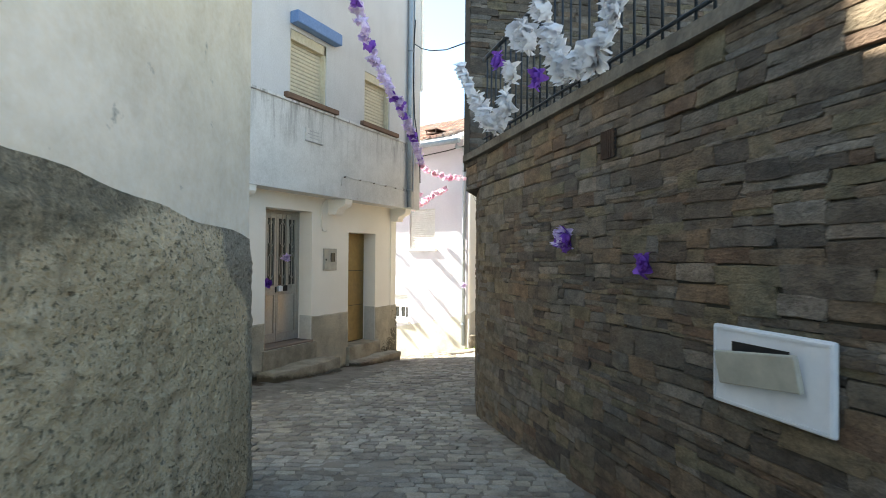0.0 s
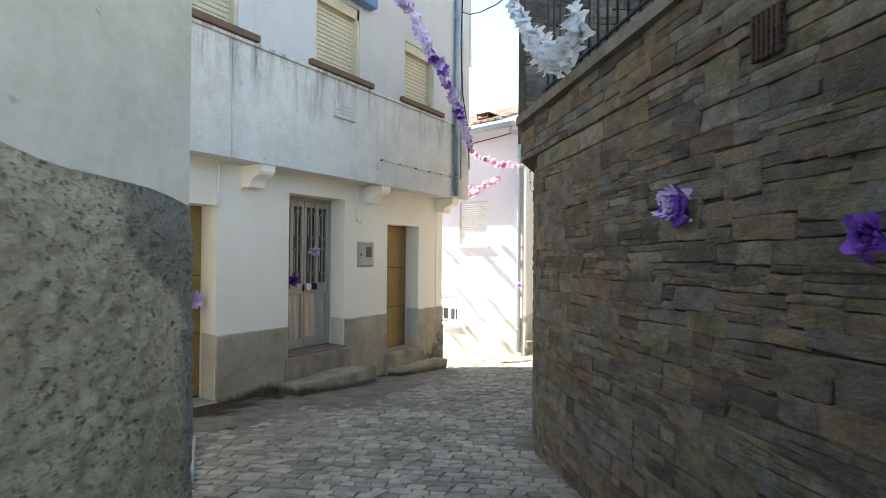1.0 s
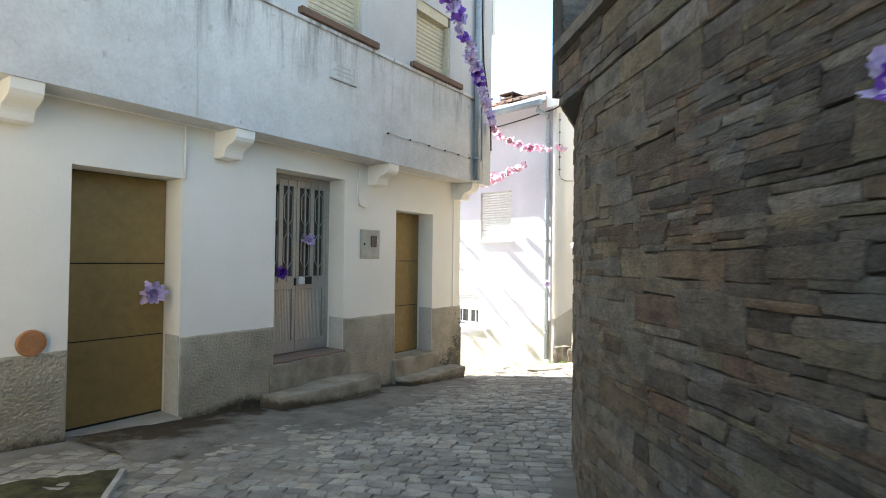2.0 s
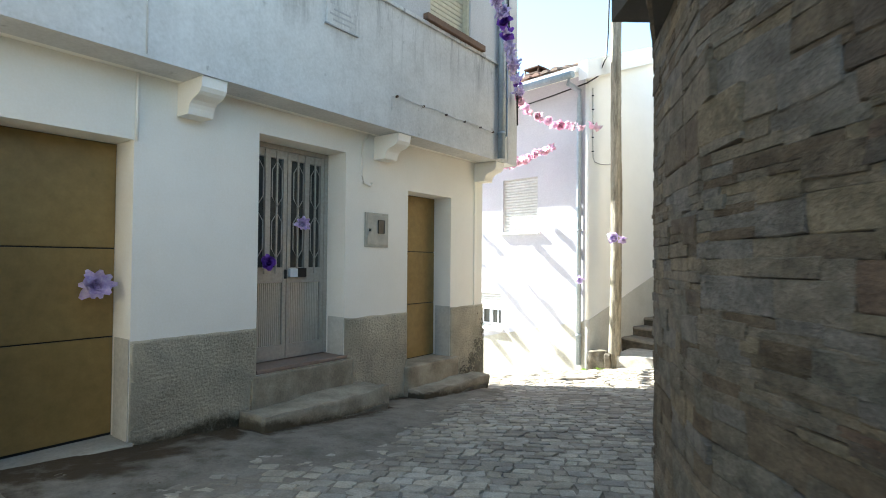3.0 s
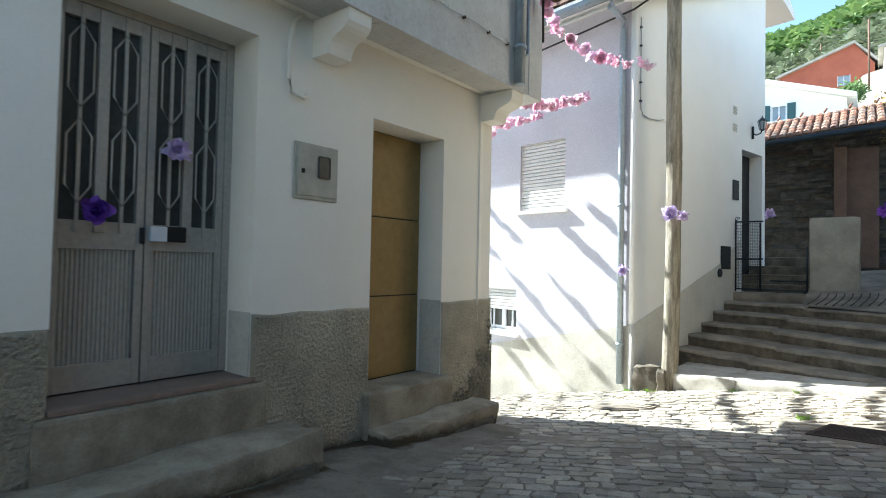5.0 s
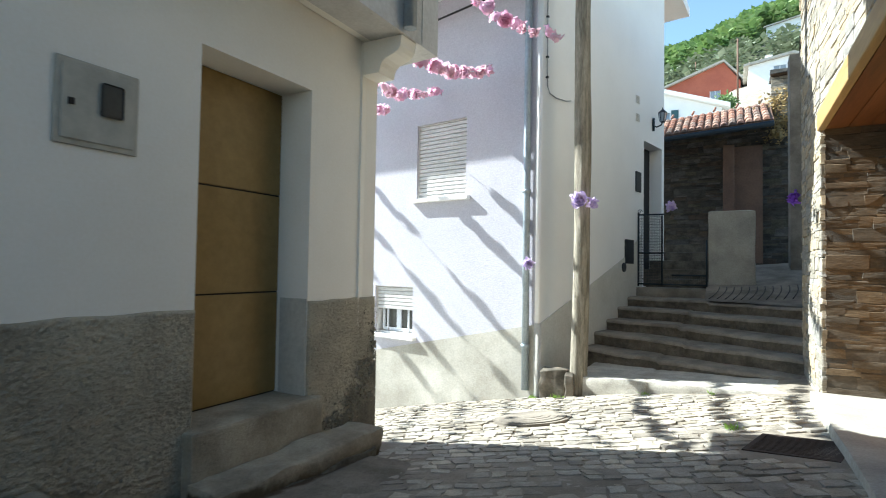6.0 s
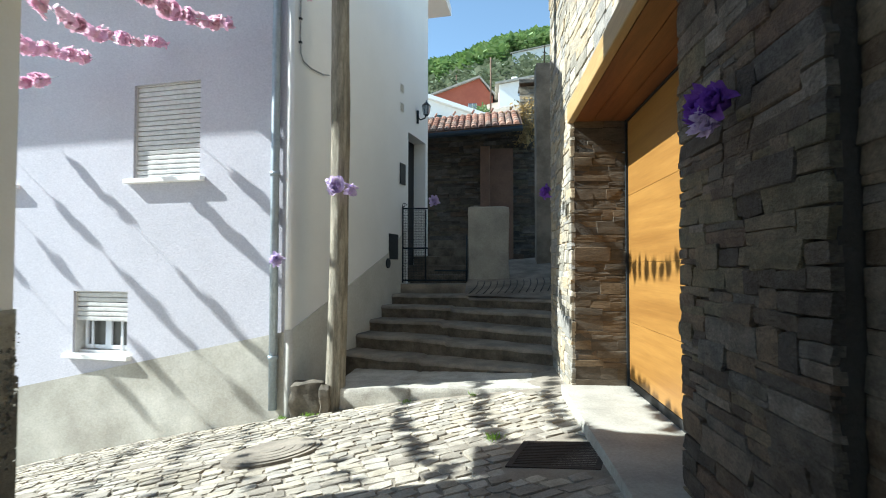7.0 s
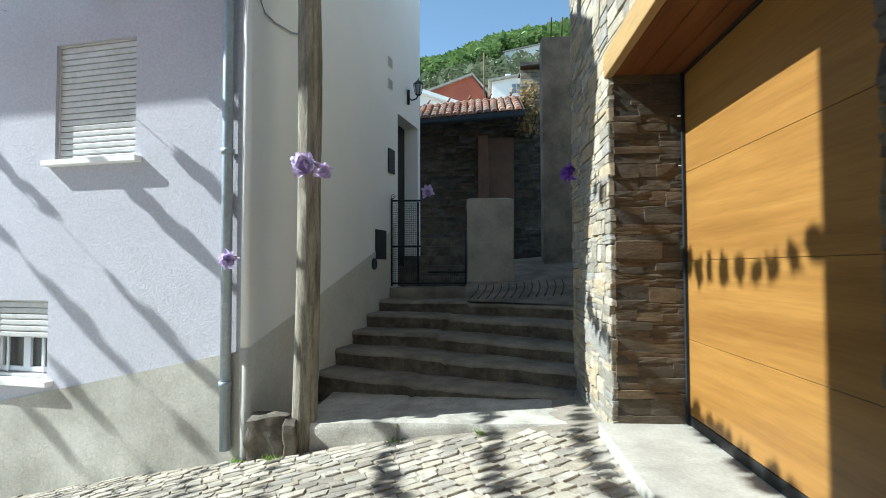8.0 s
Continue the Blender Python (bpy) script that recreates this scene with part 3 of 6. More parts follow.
# ---- schist masonry ----
def along(path, s):
    """Place and direction at a length along a bent line."""
    for p, q in zip(path, path[1:]):
        d = (q - p).length
        if s <= d or q is path[-1]:
            return p + (q - p) * (s / d), (q - p) / d
        s -= d


def masonry(path, z0, z1, seed, length=(0.11, 0.46), proud=0.010, bands=(0.06, 0.175)):
    """Random-course rubble: poses and kinds for the pieces of a wall face that stands on the left of the line."""
    rng = random.Random(seed)
    total = sum((q - p).length for p, q in zip(path, path[1:]))
    places = []
    base = -0.4
    # wavy beds, split into blocks that are coursed each in its own way
    s = 0.0
    z = z0
    while z < z1 - 0.01:
        band = min(rng.uniform(*bands), z1 - z)
        if z1 - z - band < 0.06:
            band = z1 - z
        s = 0.0
        while s < total - 0.02:
            w = min(rng.uniform(0.18, 0.75), total - s)
            rows = rng.choice((1, 2, 2, 2, 3, 4)) if band > 0.13 else rng.choice((1, 1, 1, 2, 2, 3))
            cuts = sorted(rng.uniform(0.25, 0.75) if rows == 2 else 0 for _ in range(rows - 1)) if rows == 2 else [k / rows + rng.uniform(-0.07, 0.07) for k in range(1, rows)]
            levels = [0, *cuts, 1]
            for a, b in zip(levels, levels[1:]):
                h = (b - a) * band
                t = s
                while t < s + w - 0.01:
                    ln = min(rng.uniform(*length) * (0.55 + 4.0 * h), s + w - t)
                    if s + w - t - ln < 0.07:
                        ln = s + w - t
                    while ln > 0.09 and along(path, t)[1].dot(along(path, min(t + ln, total - 1e-4))[1]) < 0.985:
                        ln *= 0.7
                    p, d = along(path, t + ln / 2)
                    wave = 0.028 * noise.noise((t * 0.9, z * 0.8, seed)) + 0.014 * noise.noise((t * 2.6, z * 2, seed))
                    wave *= smoothstep(z0, z0 + 0.25, z + a * band) * (1 - smoothstep(z1 - 0.3, z1 - 0.05, z + b * band))
                    m = frame_at((p.x, p.y, z + a * band + h / 2 + wave), d)
                    m = m @ Matrix.Translation((0, -rng.uniform(0.2, 1.0) * proud, 0)) @ Matrix.Rotation(rng.gauss(0, 0.016), 4, "Y") @ Matrix.Rotation(rng.gauss(0, 0.035), 4, "X")
                    big = rng.random() < 0.14 and ln > 0.12 and z0 + 0.1 < z < z1 - 0.25
                    m = m @ Matrix.Translation((0, -0.006 if big else 0, 0))
                    places.append((m @ Matrix.Diagonal((ln + 0.007, 0.05, h * (1.5 if big else 1) + 0.003, 1)), rng.randrange(18)))
                    t += ln
            s += w
        z += band
    return places


FLAT_UNITS = [piece(random.Random(500 + k), ragged=0.10, dome=0.09, sides=0.2) for k in range(18)]
UNITS = [piece(random.Random(100 + k), ragged=0.18, dome=0.17, sides=0.40) for k in range(18)]


def backing(name, path, z0, z1, inset, thick, mat=MORTAR):
    """The wall behind the facing stones."""
    bm = bmesh.new()
    n = []
    for i, p in enumerate(path):
        d = (path[min(i + 1, len(path) - 1)] - path[max(i - 1, 0)]).normalized()
        o = Vector((-d.y, d.x, 0))
        n.append([bm.verts.new(p + o * k + Vector((0, 0, z))) for k, z in ((inset, z0), (inset, z1), (inset + thick, z1), (inset + thick, z0))])
    for a, b in zip(n, n[1:]):
        for k in range(4):
            bm.faces.new((a[k], b[k], b[(k + 1) % 4], a[(k + 1) % 4]))
    bm.faces.new(n[0])
    bm.faces.new(n[-1])
    bmesh.ops.recalc_face_normals(bm, faces=bm.faces)
    return part(name, bm, mat)


# every line runs with the wall on its left
corner = [Vector((1.62, 5.61, 0)), Vector((1.53, 5.74, 0)), Vector((1.16, 6.54, 0)), Vector((1.13, 6.66, 0)), Vector((1.14, 6.80, 0))]
RIGHT_PATH = [Vector((1.22, 8.95, 0)), *reversed(corner), RW_A - RW_DIR * 4.6]
wall_right = tagged(backing("wall_right", RIGHT_PATH, -0.3, 2.50, 0.007, 0.3), "dark schist rubble wall along the lane with thin uneven courses", "stone wall", kind="structure")
RIGHT_PLACES = masonry(RIGHT_PATH, -0.1, 2.50, 5)
PIER_PATH = [Vector((1.13, 10.0, 0)), Vector((1.15, 8.97, 0))]
wall_pier = tagged(backing("wall_garage_pier", PIER_PATH, -0.3, 2.9, 0.012, 0.34), "dark schist pier beside the garage door", "stone wall", kind="structure")
FAR_PATH = [Vector((2.2, 16.4, 0)), Vector((0.955, 13.4, 0)), Vector((0.965, 12.085, 0))]
wall_far = tagged(backing("wall_far", FAR_PATH, -0.3, 5.2, 0.02, 0.4), "sunlit pale schist wall beyond the garage door", "stone wall", kind="structure")
REVEAL_PATH = [Vector((0.985, 12.09, 0)), Vector((1.45, 12.09, 0))]
LINTEL_PATH = [Vector((0.965, 12.085, 0)), Vector((1.13, 9.0, 0))]
wall_lintel = tagged(backing("wall_over_garage", LINTEL_PATH, 2.30, 5.2, 0.02, 0.4), "schist wall over the garage door", "stone wall", kind="structure")
# upper storey overhanging the rounded corner
UP_PATH = [Vector((1.16, 9.0, 0)), Vector((1.10, 6.75, 0)), Vector((1.29, 5.96, 0)), Vector((1.62, 5.61, 0)), RW_A - RW_DIR * 4.6]
part_up = tagged(backing("wall_overhang", UP_PATH, 2.503, 2.82, 0.012, 0.32), "schist wall head that overhangs the chamfered wall corner", "stone wall", kind="structure")
ledge = tagged(backing("wall_ledge", UP_PATH, 2.823, 2.895, -0.05, 0.9, COPING), "worn grey stone ledge along the wall top", "ledge", kind="structure")
HOUSE_UP = [Vector((0.95, 6.78, 0)), Vector((4.6, 9.6, 0))]
wall_up = tagged(backing("wall_upper_house", HOUSE_UP, 2.91, 7.0, 0.02, 0.3), "dark schist upper wall of the terrace house", "stone wall", kind="structure")
tagged(part("wall_inner", boxes(((1.60, 9.0, -0.3), (4.5, 12.0, 0.0))), CONCRETE), "bare concrete inside the garage", "floor", kind="structure")
tagged(part("wall_house_end", boxes(((1.20, 7.3, 2.91), (1.5, 9.0, 7.0))), CONCRETE), "plain house wall above the garage", "wall", kind="structure")

# ---- near building at the start of the lane ----
NEAR = [Vector((1.12, 3.05, 0)), Vector((1.6, 1.9, 0)), Vector((2.25, 0.3, 0)), Vector((2.9, -1.6, 0)), Vector((4.2, -5, 0))]
NEAR_R = list(reversed(NEAR))


def near_wall():
    """Old plaster wall with a bulging roughcast plinth whose top edge falls along the lane."""
    bm = bmesh.new()
    mould, patch = bm.verts.layers.float.new("mould"), bm.verts.layers.float.new("patch")
    cols = 260
    lengths = [0.0]
    for p, q in zip(NEAR, NEAR[1:]):
        lengths.append(lengths[-1] + (q - p).length)
    total = lengths[-1]
    grid = []
    for i in range(cols + 1):
        s = total * (i / cols) ** 1.6
        p, d = along(NEAR, s)
        o = Vector((-d.y, d.x, 0))
        edge = 1.90 + 0.13 * s + 0.03 * noise.noise((s * 2.3, 0, 0))
        col = []
        for k in range(111):
            z = -0.2 + (edge + 0.2) * k / 110
            bulge = 0.05 + 0.06 * (1 - k / 110) + 0.035 * noise.noise((s * 1.6, z * 1.6, 3)) + 0.014 * noise.noise((s * 9, z * 9, 7)) + 0.020 * noise.noise((s * 19, z * 19, 9)) + 0.020 * noise.noise((s * 41, z * 41, 11))
            bulge *= min(1, 0.25 + (110 - k) / 11) * (0.4 + 0.6 * smoothstep(0, 0.55, s))
            col.append(bm.verts.new(p + o * bulge + Vector((0, 0, z))))
        grid.append(col)
    for a, b in zip(grid, grid[1:]):
        for k in range(110):
            bm.faces.new((a[k], b[k], b[k + 1], a[k + 1])).smooth = True
    for v in bm.verts:
        c = v.co
        way = (Vector((c.x, c.y, 0)) - NEAR[0]).length
        rim = 1.90 + 0.13 * way - c.z
        v[mould] = min(0.68, 0.42 + (0.03 + 0.40 * smoothstep(0.7, 2.3, way) + 0.12 * noise.noise(c * 1.7) - rim) * (3.2 - 1.6 * smoothstep(0.8, 2.2, way)))
        v[patch] = min(0.75, 0.45 + (0.10 + 0.26 * smoothstep(1.45, 1.75, c.z) + 0.08 * noise.noise(c * 3.1) - way) * 7)
    e = [bm.verts.new(v.co + Vector((-0.55, 0.12, 0))) for v in grid[0]]
    for k in range(110):
        bm.faces.new((grid[0][k], grid[0][k + 1], e[k + 1], e[k])).smooth = True
    bmesh.ops.recalc_face_normals(bm, faces=bm.faces)
    return bm


near_house = tagged(backing("wall_near", NEAR_R, -0.4, 4.75, 0.0, 3.0, CREAM), "old cream plaster wall of the house by the lane", "wall", kind="structure")
part("plinth", near_wall(), ROUGHCAST, near_house, "bulging grey roughcast plinth with dark stains")

# ---- white house across the side street ----
F = frame_at(HOUSE_CORNER, FRONT_DIR)     # x towards the corner, y into the house
S = frame_at(HOUSE_CORNER, SIDE_DIR)      # side wall: x uphill; the house lies on the left
white_house = thing("white_house", "white plastered house with lilac tint, grey plinth and tiled roof", "house", at=HOUSE_CORNER)
bpy.context.view_layer.update()


def wh(name, bm, mat, parent=None, label=""):
    ob = part(name, bm, mat, None, label)
    return adopt(ob, parent or white_house)


WIN_A, WIN_B, WIN_C = (-1.95, -1.09, 1.97, 3.02), (-2.74, -1.99, 0.03, 0.73), (-4.45, -3.65, 1.97, 3.02)
bm = bmesh.new()
pierced_wall(bm, F, -9.0, -0.05, -2.5, 4.72, 0.35, [WIN_A, WIN_B, WIN_C])
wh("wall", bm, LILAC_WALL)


def soft_corner(z0, z1, out):
    """The rounded corner between the front and the side wall."""
    bm = bmesh.new()
    a, b = F @ Vector((-0.05, -out, 0)), S @ Vector((0.05, -out, 0))
    c = HOUSE_CORNER + (a - F @ Vector((-0.05, 0, 0))) + (b - S @ Vector((0.05, 0, 0)))
    back = F @ Vector((-0.05, 0.05, 0))
    rows = []
    for k in range(11):
        t = k / 10
        p = a * (1 - t) ** 2 + c * 2 * t * (1 - t) + b * t * t
        rows.append([bm.verts.new((p.x, p.y, z)) for z in (z0, z1)])
    for r0, r1 in zip(rows, rows[1:]):
        bm.faces.new((r0[0], r1[0], r1[1], r0[1])).smooth = True
    for k in (0, 1):
        q = bm.verts.new((back.x, back.y, (z0, z1)[k]))
        bm.faces.new([r[k] for r in rows] + [q])
    bmesh.ops.recalc_face_normals(bm, faces=bm.faces)
    return bm


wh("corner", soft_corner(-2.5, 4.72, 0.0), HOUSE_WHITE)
wh("corner_plinth", soft_corner(-2.0, 0.37, 0.012), HOUSE_PLINTH)
H_DOOR = (3.40, 4.28, 0.75, 3.2)
side_len = 4.4


def gable():
    bm = bmesh.new()
    pierced_wall(bm, S, 0.05, side_len, -2.5, 4.72, 0.3, [H_DOOR])
    # sloping top
    v = [bm.verts.new(S @ Vector(p)) for p in ((0, 0, 4.72), (side_len, 0, 4.72), (side_len, 0, 6.35), (0, 0.3, 4.72), (side_len, 0.3, 4.72), (side_len, 0.3, 6.35))]
    for f in ((0, 1, 2), (5, 4, 3), (0, 2, 5, 3), (1, 4, 5, 2)):
        bm.faces.new([v[i] for i in f])
    return bm


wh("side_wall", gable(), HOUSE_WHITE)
wh("back_wall", boxes(((-9.0, 4.5, -2.5), (-0.0, 4.8, 6.3)), m=F), HOUSE_WHITE)
# the gable's return of the eave, roof slab and gutter
SLOPE = (6.35 - 4.72) / side_len


def roof_point(u, v, lift=0.0):
    """A place on the roof: u along the front, v up the slope from the eave line."""
    p = F @ Vector((u, v, 0))
    return Vector((p.x, p.y, 4.80 + SLOPE * v + lift))


def slab_roof():
    bm = bmesh.new()
    c = [(-9.3, -0.59), (0.12, -0.59), (0.12, 4.75), (-9.3, 4.75)]
    lo = [bm.verts.new(roof_point(u, v, 0.0)) for u, v in c]
    hi = [bm.verts.new(roof_point(u, v, 0.10)) for u, v in c]
    bm.faces.new(lo)
    bm.faces.new(hi)
    for k in range(4):
        bm.faces.new((lo[k], lo[(k + 1) % 4], hi[(k + 1) % 4], hi[k]))
    bmesh.ops.recalc_face_normals(bm, faces=bm.faces)
    return bm


wh("roof", slab_roof(), HOUSE_WHITE, label="white roof slab with overhanging eave")


def rake():
    bm = bmesh.new()
    q = [(0.13, -0.5), (0.30, -0.5), (0.30, 4.9), (0.13, 4.9)]
    lo = [bm.verts.new(roof_point(u, v, -0.16)) for u, v in q]
    hi = [bm.verts.new(roof_point(u, v, 0.16)) for u, v in q]
    bm.faces.new(lo)
    bm.faces.new(hi)
    for k in range(4):
        bm.faces.new((lo[k], lo[(k + 1) % 4], hi[(k + 1) % 4], hi[k]))
    bmesh.ops.recalc_face_normals(bm, faces=bm.faces)
    return bm


wh("rake_border", rake(), HOUSE_WHITE, label="white plastered gable border")

def rear_eave():
    """The short rear slope beyond the ridge, with its overhang."""
    bm = bmesh.new()
    ends = []
    for u in (-9.3, 0.30):
        ends.append([bm.verts.new(F @ Vector((u, v, z))) for v, z in ((4.55, 6.60), (4.92, 6.62), (5.62, 6.26), (5.62, 6.11), (4.75, 6.33))])
    for k in range(5):
        bm.faces.new((ends[0][k], ends[0][(k + 1) % 5], ends[1][(k + 1) % 5], ends[1][k]))
    bm.faces.new(ends[0])
    bm.faces.new(ends[1])
    bmesh.ops.recalc_face_normals(bm, faces=bm.faces)
    return bm


wh("rear_eave", rear_eave(), HOUSE_WHITE, label="white rear eave")


def sloped_plinth(m, pts, out):
    bm = bmesh.new()
    f = [bm.verts.new(m @ Vector((u, -out, z))) for u, z in pts]
    b = [bm.verts.new(m @ Vector((u, -0.002, z))) for u, z in pts]
    bm.faces.new(f)
    for k in range(len(pts)):
        bm.faces.new((f[k], b[k], b[(k + 1) % len(pts)], f[(k + 1) % len(pts)]))
    bmesh.ops.recalc_face_normals(bm, faces=bm.faces)
    return bm


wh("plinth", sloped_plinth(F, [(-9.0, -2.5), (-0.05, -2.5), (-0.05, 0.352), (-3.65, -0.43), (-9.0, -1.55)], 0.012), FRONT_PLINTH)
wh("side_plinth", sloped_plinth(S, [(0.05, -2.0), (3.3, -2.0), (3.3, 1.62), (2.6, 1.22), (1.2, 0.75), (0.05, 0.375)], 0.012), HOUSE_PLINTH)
wh("gutter", tube([roof_point(-9.3, -0.63, -0.02), roof_point(0.1, -0.63, -0.02)], 0.065), ZINC, label="zinc eave gutter")
p0 = roof_point(0.02, -0.63, -0.05)
pc = F @ Vector((-0.14, -0.06, 0))
wh("downpipe", tube([p0, p0 + Vector((0, 0, -0.12)), Vector((pc.x, pc.y, 4.45)), Vector((pc.x, pc.y, 4.3)), Vector((pc.x, pc.y, 2.2)), Vector((pc.x, pc.y, -0.42))], 0.045), ZINC, label="zinc downpipe")
for z in (0.1, 1.95, 3.9):
    wh("pipe_clip", tube([(pc.x, pc.y, z - 0.02), (pc.x, pc.y, z + 0.02)], 0.055), ZINC)


def house_window(a, b, c, d, drop, label):
    frame_ob = wh("window", boxes(((a, 0.03, c), (a + 0.014, 0.2, d)), ((b - 0.014, 0.03, c), (b, 0.2, d)), ((a, 0.03, d - 0.015), (b, 0.2, d)), ((a, 0.07, c), (b, 0.2, c + 0.03)), m=F, bevel=0.004), SHUTTER, label=label)
    shutter(frame_ob, F, a + 0.014, b - 0.014, d - (d - c) * drop, d - 0.012, 0.045, SHUTTER, adopt)
    wh("window_sill", boxes(((a - 0.07, -0.075, c - 0.05), (b + 0.07, 0.06, c)), m=F, bevel=0.006), HOUSE_WHITE)
    return frame_ob


house_window(*WIN_A, 1.0, "window closed by a grey roller shutter")
house_window(*WIN_C, 0.55, "window with a half closed roller shutter")
wb = house_window(*WIN_B, 0.48, "small window with a half closed roller shutter")

# ---- doors, boxes and pipes of the corner house ----
def lead(parent, name, bm, mat, label=""):
    return adopt(part(name, bm, mat, None, label), parent)


def ochre_door(u0, u1, z0, z1, depth, splits, label):
    """A sheet-metal door of stacked panels with narrow grooves between."""
    door = left("door", boxes(((u0 - 0.02, depth + 0.012, z0 - 0.02), (u1 + 0.02, depth + 0.05, z1 + 0.02)), m=L), DARK, label=label)
    bpy.context.view_layer.update()
    levels = [z0, *splits, z1]
    for a, b in zip(levels, levels[1:]):
        lead(door, "door_panel", boxes(((u0 + 0.004, depth, a + 0.005), (u1 - 0.004, depth + 0.03, b - 0.005)), m=L, bevel=0.004), OCHRE)
    return door


ochre_door(4.56, 5.46, 0.08, 2.25, 0.28, (0.80, 1.46), "ochre brown sheet-metal door in three panels")
ochre_door(8.51, 9.37, 0.16, 2.21, 0.27, (0.84, 1.50), "narrow ochre brown sheet-metal door")
left("door_lining", boxes(((4.56, 0.33, 0.0), (5.46, 0.42, 2.3)), ((8.51, 0.33, 0.0), (9.37, 0.42, 2.3)), ((6.5, 0.36, 0.3), (7.526, 0.42, 2.55)), m=L), DARK)


def main_door():
    """Two-leaf aluminium door: ribbed lower panels, upper lights behind an ornamental grille."""
    D, u0, u1, z0, z1 = 0.27, 6.5, 7.526, 0.42, 2.5
    door = left("door", boxes(((u0, D, z0), (u0 + 0.05, D + 0.06, z1)), ((u1 - 0.05, D, z0), (u1, D + 0.06, z1)), ((u0 + 0.05, D, z1 - 0.05), (u1 - 0.05, D + 0.06, z1)), m=L, bevel=0.004), ALU,
                label="grey aluminium two-leaf entrance door with ornamental grille")
    bpy.context.view_layer.update()
    for a, b in ((u0 + 0.052, 7.008), (7.016, u1 - 0.052)):
        w, mid = 0.042, 1.22
        leaf = lead(door, "door_leaf", boxes(((a, D + 0.006, z0), (a + w, D + 0.05, z1 - 0.052)), ((b - w, D + 0.006, z0), (b, D + 0.05, z1 - 0.052)),
                                             ((a + w, D + 0.006, z0), (b - w, D + 0.05, z0 + 0.14)), ((a + w, D + 0.006, mid - 0.06), (b - w, D + 0.05, mid + 0.09)),
                                             ((a + w, D + 0.006, z1 - 0.13), (b - w, D + 0.05, z1 - 0.052)), m=L, bevel=0.003), ALU)
        bm = bmesh.new()
        n = 17
        p = (b - a - 2 * w) / n
        cols = []
        for k in range(n):
            x = a + w + p * k
            for dx, y in ((0.0, D + 0.034), (0.2, D + 0.022), (0.65, D + 0.022), (0.85, D + 0.034)):
                cols.append([bm.verts.new(L @ Vector((x + dx * p, y, z))) for z in (z0 + 0.14, mid - 0.06)])
        for c0, c1 in zip(cols, cols[1:]):
            bm.faces.new((c0[0], c1[0], c1[1], c0[1]))
        lead(door, "ribbed_panel", bm, RIB_ALU, "ribbed pale aluminium panel")
        lead(door, "door_glass", boxes(((a + w, D + 0.04, mid + 0.09), (b - w, D + 0.046, z1 - 0.13)), m=L), GLASS_DARK, "dark frosted glass")
        # grille: uprights and stretched hexagons
        c = (a + b) / 2
        lead(door, "grille_bar", boxes(((c - 0.028, D - 0.008, mid + 0.03), (c + 0.028, D + 0.03, z1 - 0.06)), m=L, bevel=0.003), ALU)
        for x in ((a + w + c - 0.028) / 2, (b - w + c + 0.028) / 2):
            lead(door, "grille_bar", boxes(((x - 0.009, D - 0.004, mid + 0.03), (x + 0.009, D + 0.012, z1 - 0.06)), m=L, bevel=0.002), ALU)
            half = 0.058
            for zc in (1.62, 2.12):
                pts = [(x, zc - 0.22), (x - half, zc - 0.13), (x - half, zc + 0.13), (x, zc + 0.22), (x + half, zc + 0.13), (x + half, zc - 0.13), (x, zc - 0.22)]
                lead(door, "grille_ornament", tube([L @ Vector((u, D - 0.002, z)) for u, z in pts], 0.0055, 5), ALU)
    lead(door, "lock_box", boxes(((7.035, D - 0.03, 1.215), (7.125, D + 0.004, 1.30)), m=L, bevel=0.004), PLASTIC_WHITE, "white plastic lock cover")
    lead(door, "letter_slot", boxes(((7.13, D - 0.02, 1.215), (7.24, D + 0.004, 1.305)), m=L, bevel=0.004), DARK, "black letter slot")
    lead(door, "keyhole_plate", boxes(((6.985, D - 0.006, 1.2), (7.012, D + 0.004, 1.29)), m=L, bevel=0.004), DARK)
    return door


main_door()
left("threshold", boxes(((6.5, -0.02, 0.378), (7.56, 0.40, 0.412)), m=L, bevel=0.008), TERRACOTTA_FLOOR, label="worn terracotta threshold")
left("sill_block", boxes(((6.44, -0.05, -0.2), (7.62, 0.0, 0.375)), m=L, bevel=0.02), DOORSTEP)
left("threshold", boxes(((8.45, -0.09, -0.3), (9.45, 0.38, 0.155)), m=L, bevel=0.02), DOORSTEP, label="concrete threshold")
left("threshold", boxes(((4.50, -0.05, -0.3), (5.48, 0.38, 0.065)), m=L, bevel=0.015), CONCRETE, label="concrete threshold")


def rough_slab(lo, hi, seed, m=None, wobble=0.02, cuts=5):
    """A worn stone or concrete block with an uneven outline."""
    bm = bmesh.new()
    box(bm, lo, hi)
    bmesh.ops.subdivide_edges(bm, edges=bm.edges[:], cuts=cuts, use_grid_fill=True)
    for v in bm.verts:
        n = noise.noise_vector(v.co * 4.0 + Vector((seed * 3.1, 0, 0)))
        n2 = noise.noise_vector(v.co * 14.0 + Vector((seed * 7.3, 0, 0)))
        edge = sum(abs(v.co[k] - lo[k]) < 1e-4 or abs(v.co[k] - hi[k]) < 1e-4 for k in range(3))
        c = (Vector(lo) + Vector(hi)) / 2
        v.co += n * wobble + n2 * wobble * 0.4 - (v.co - c).normalized() * (0.012 if edge > 1 else 0)
    for f in bm.faces:
        f.smooth = True
    for e in bm.edges:
        e.smooth = len(e.link_faces) == 2 and e.calc_face_angle(0) < radians(38)
    if m:
        bmesh.ops.transform(bm, matrix=m, verts=bm.verts)
    return bm


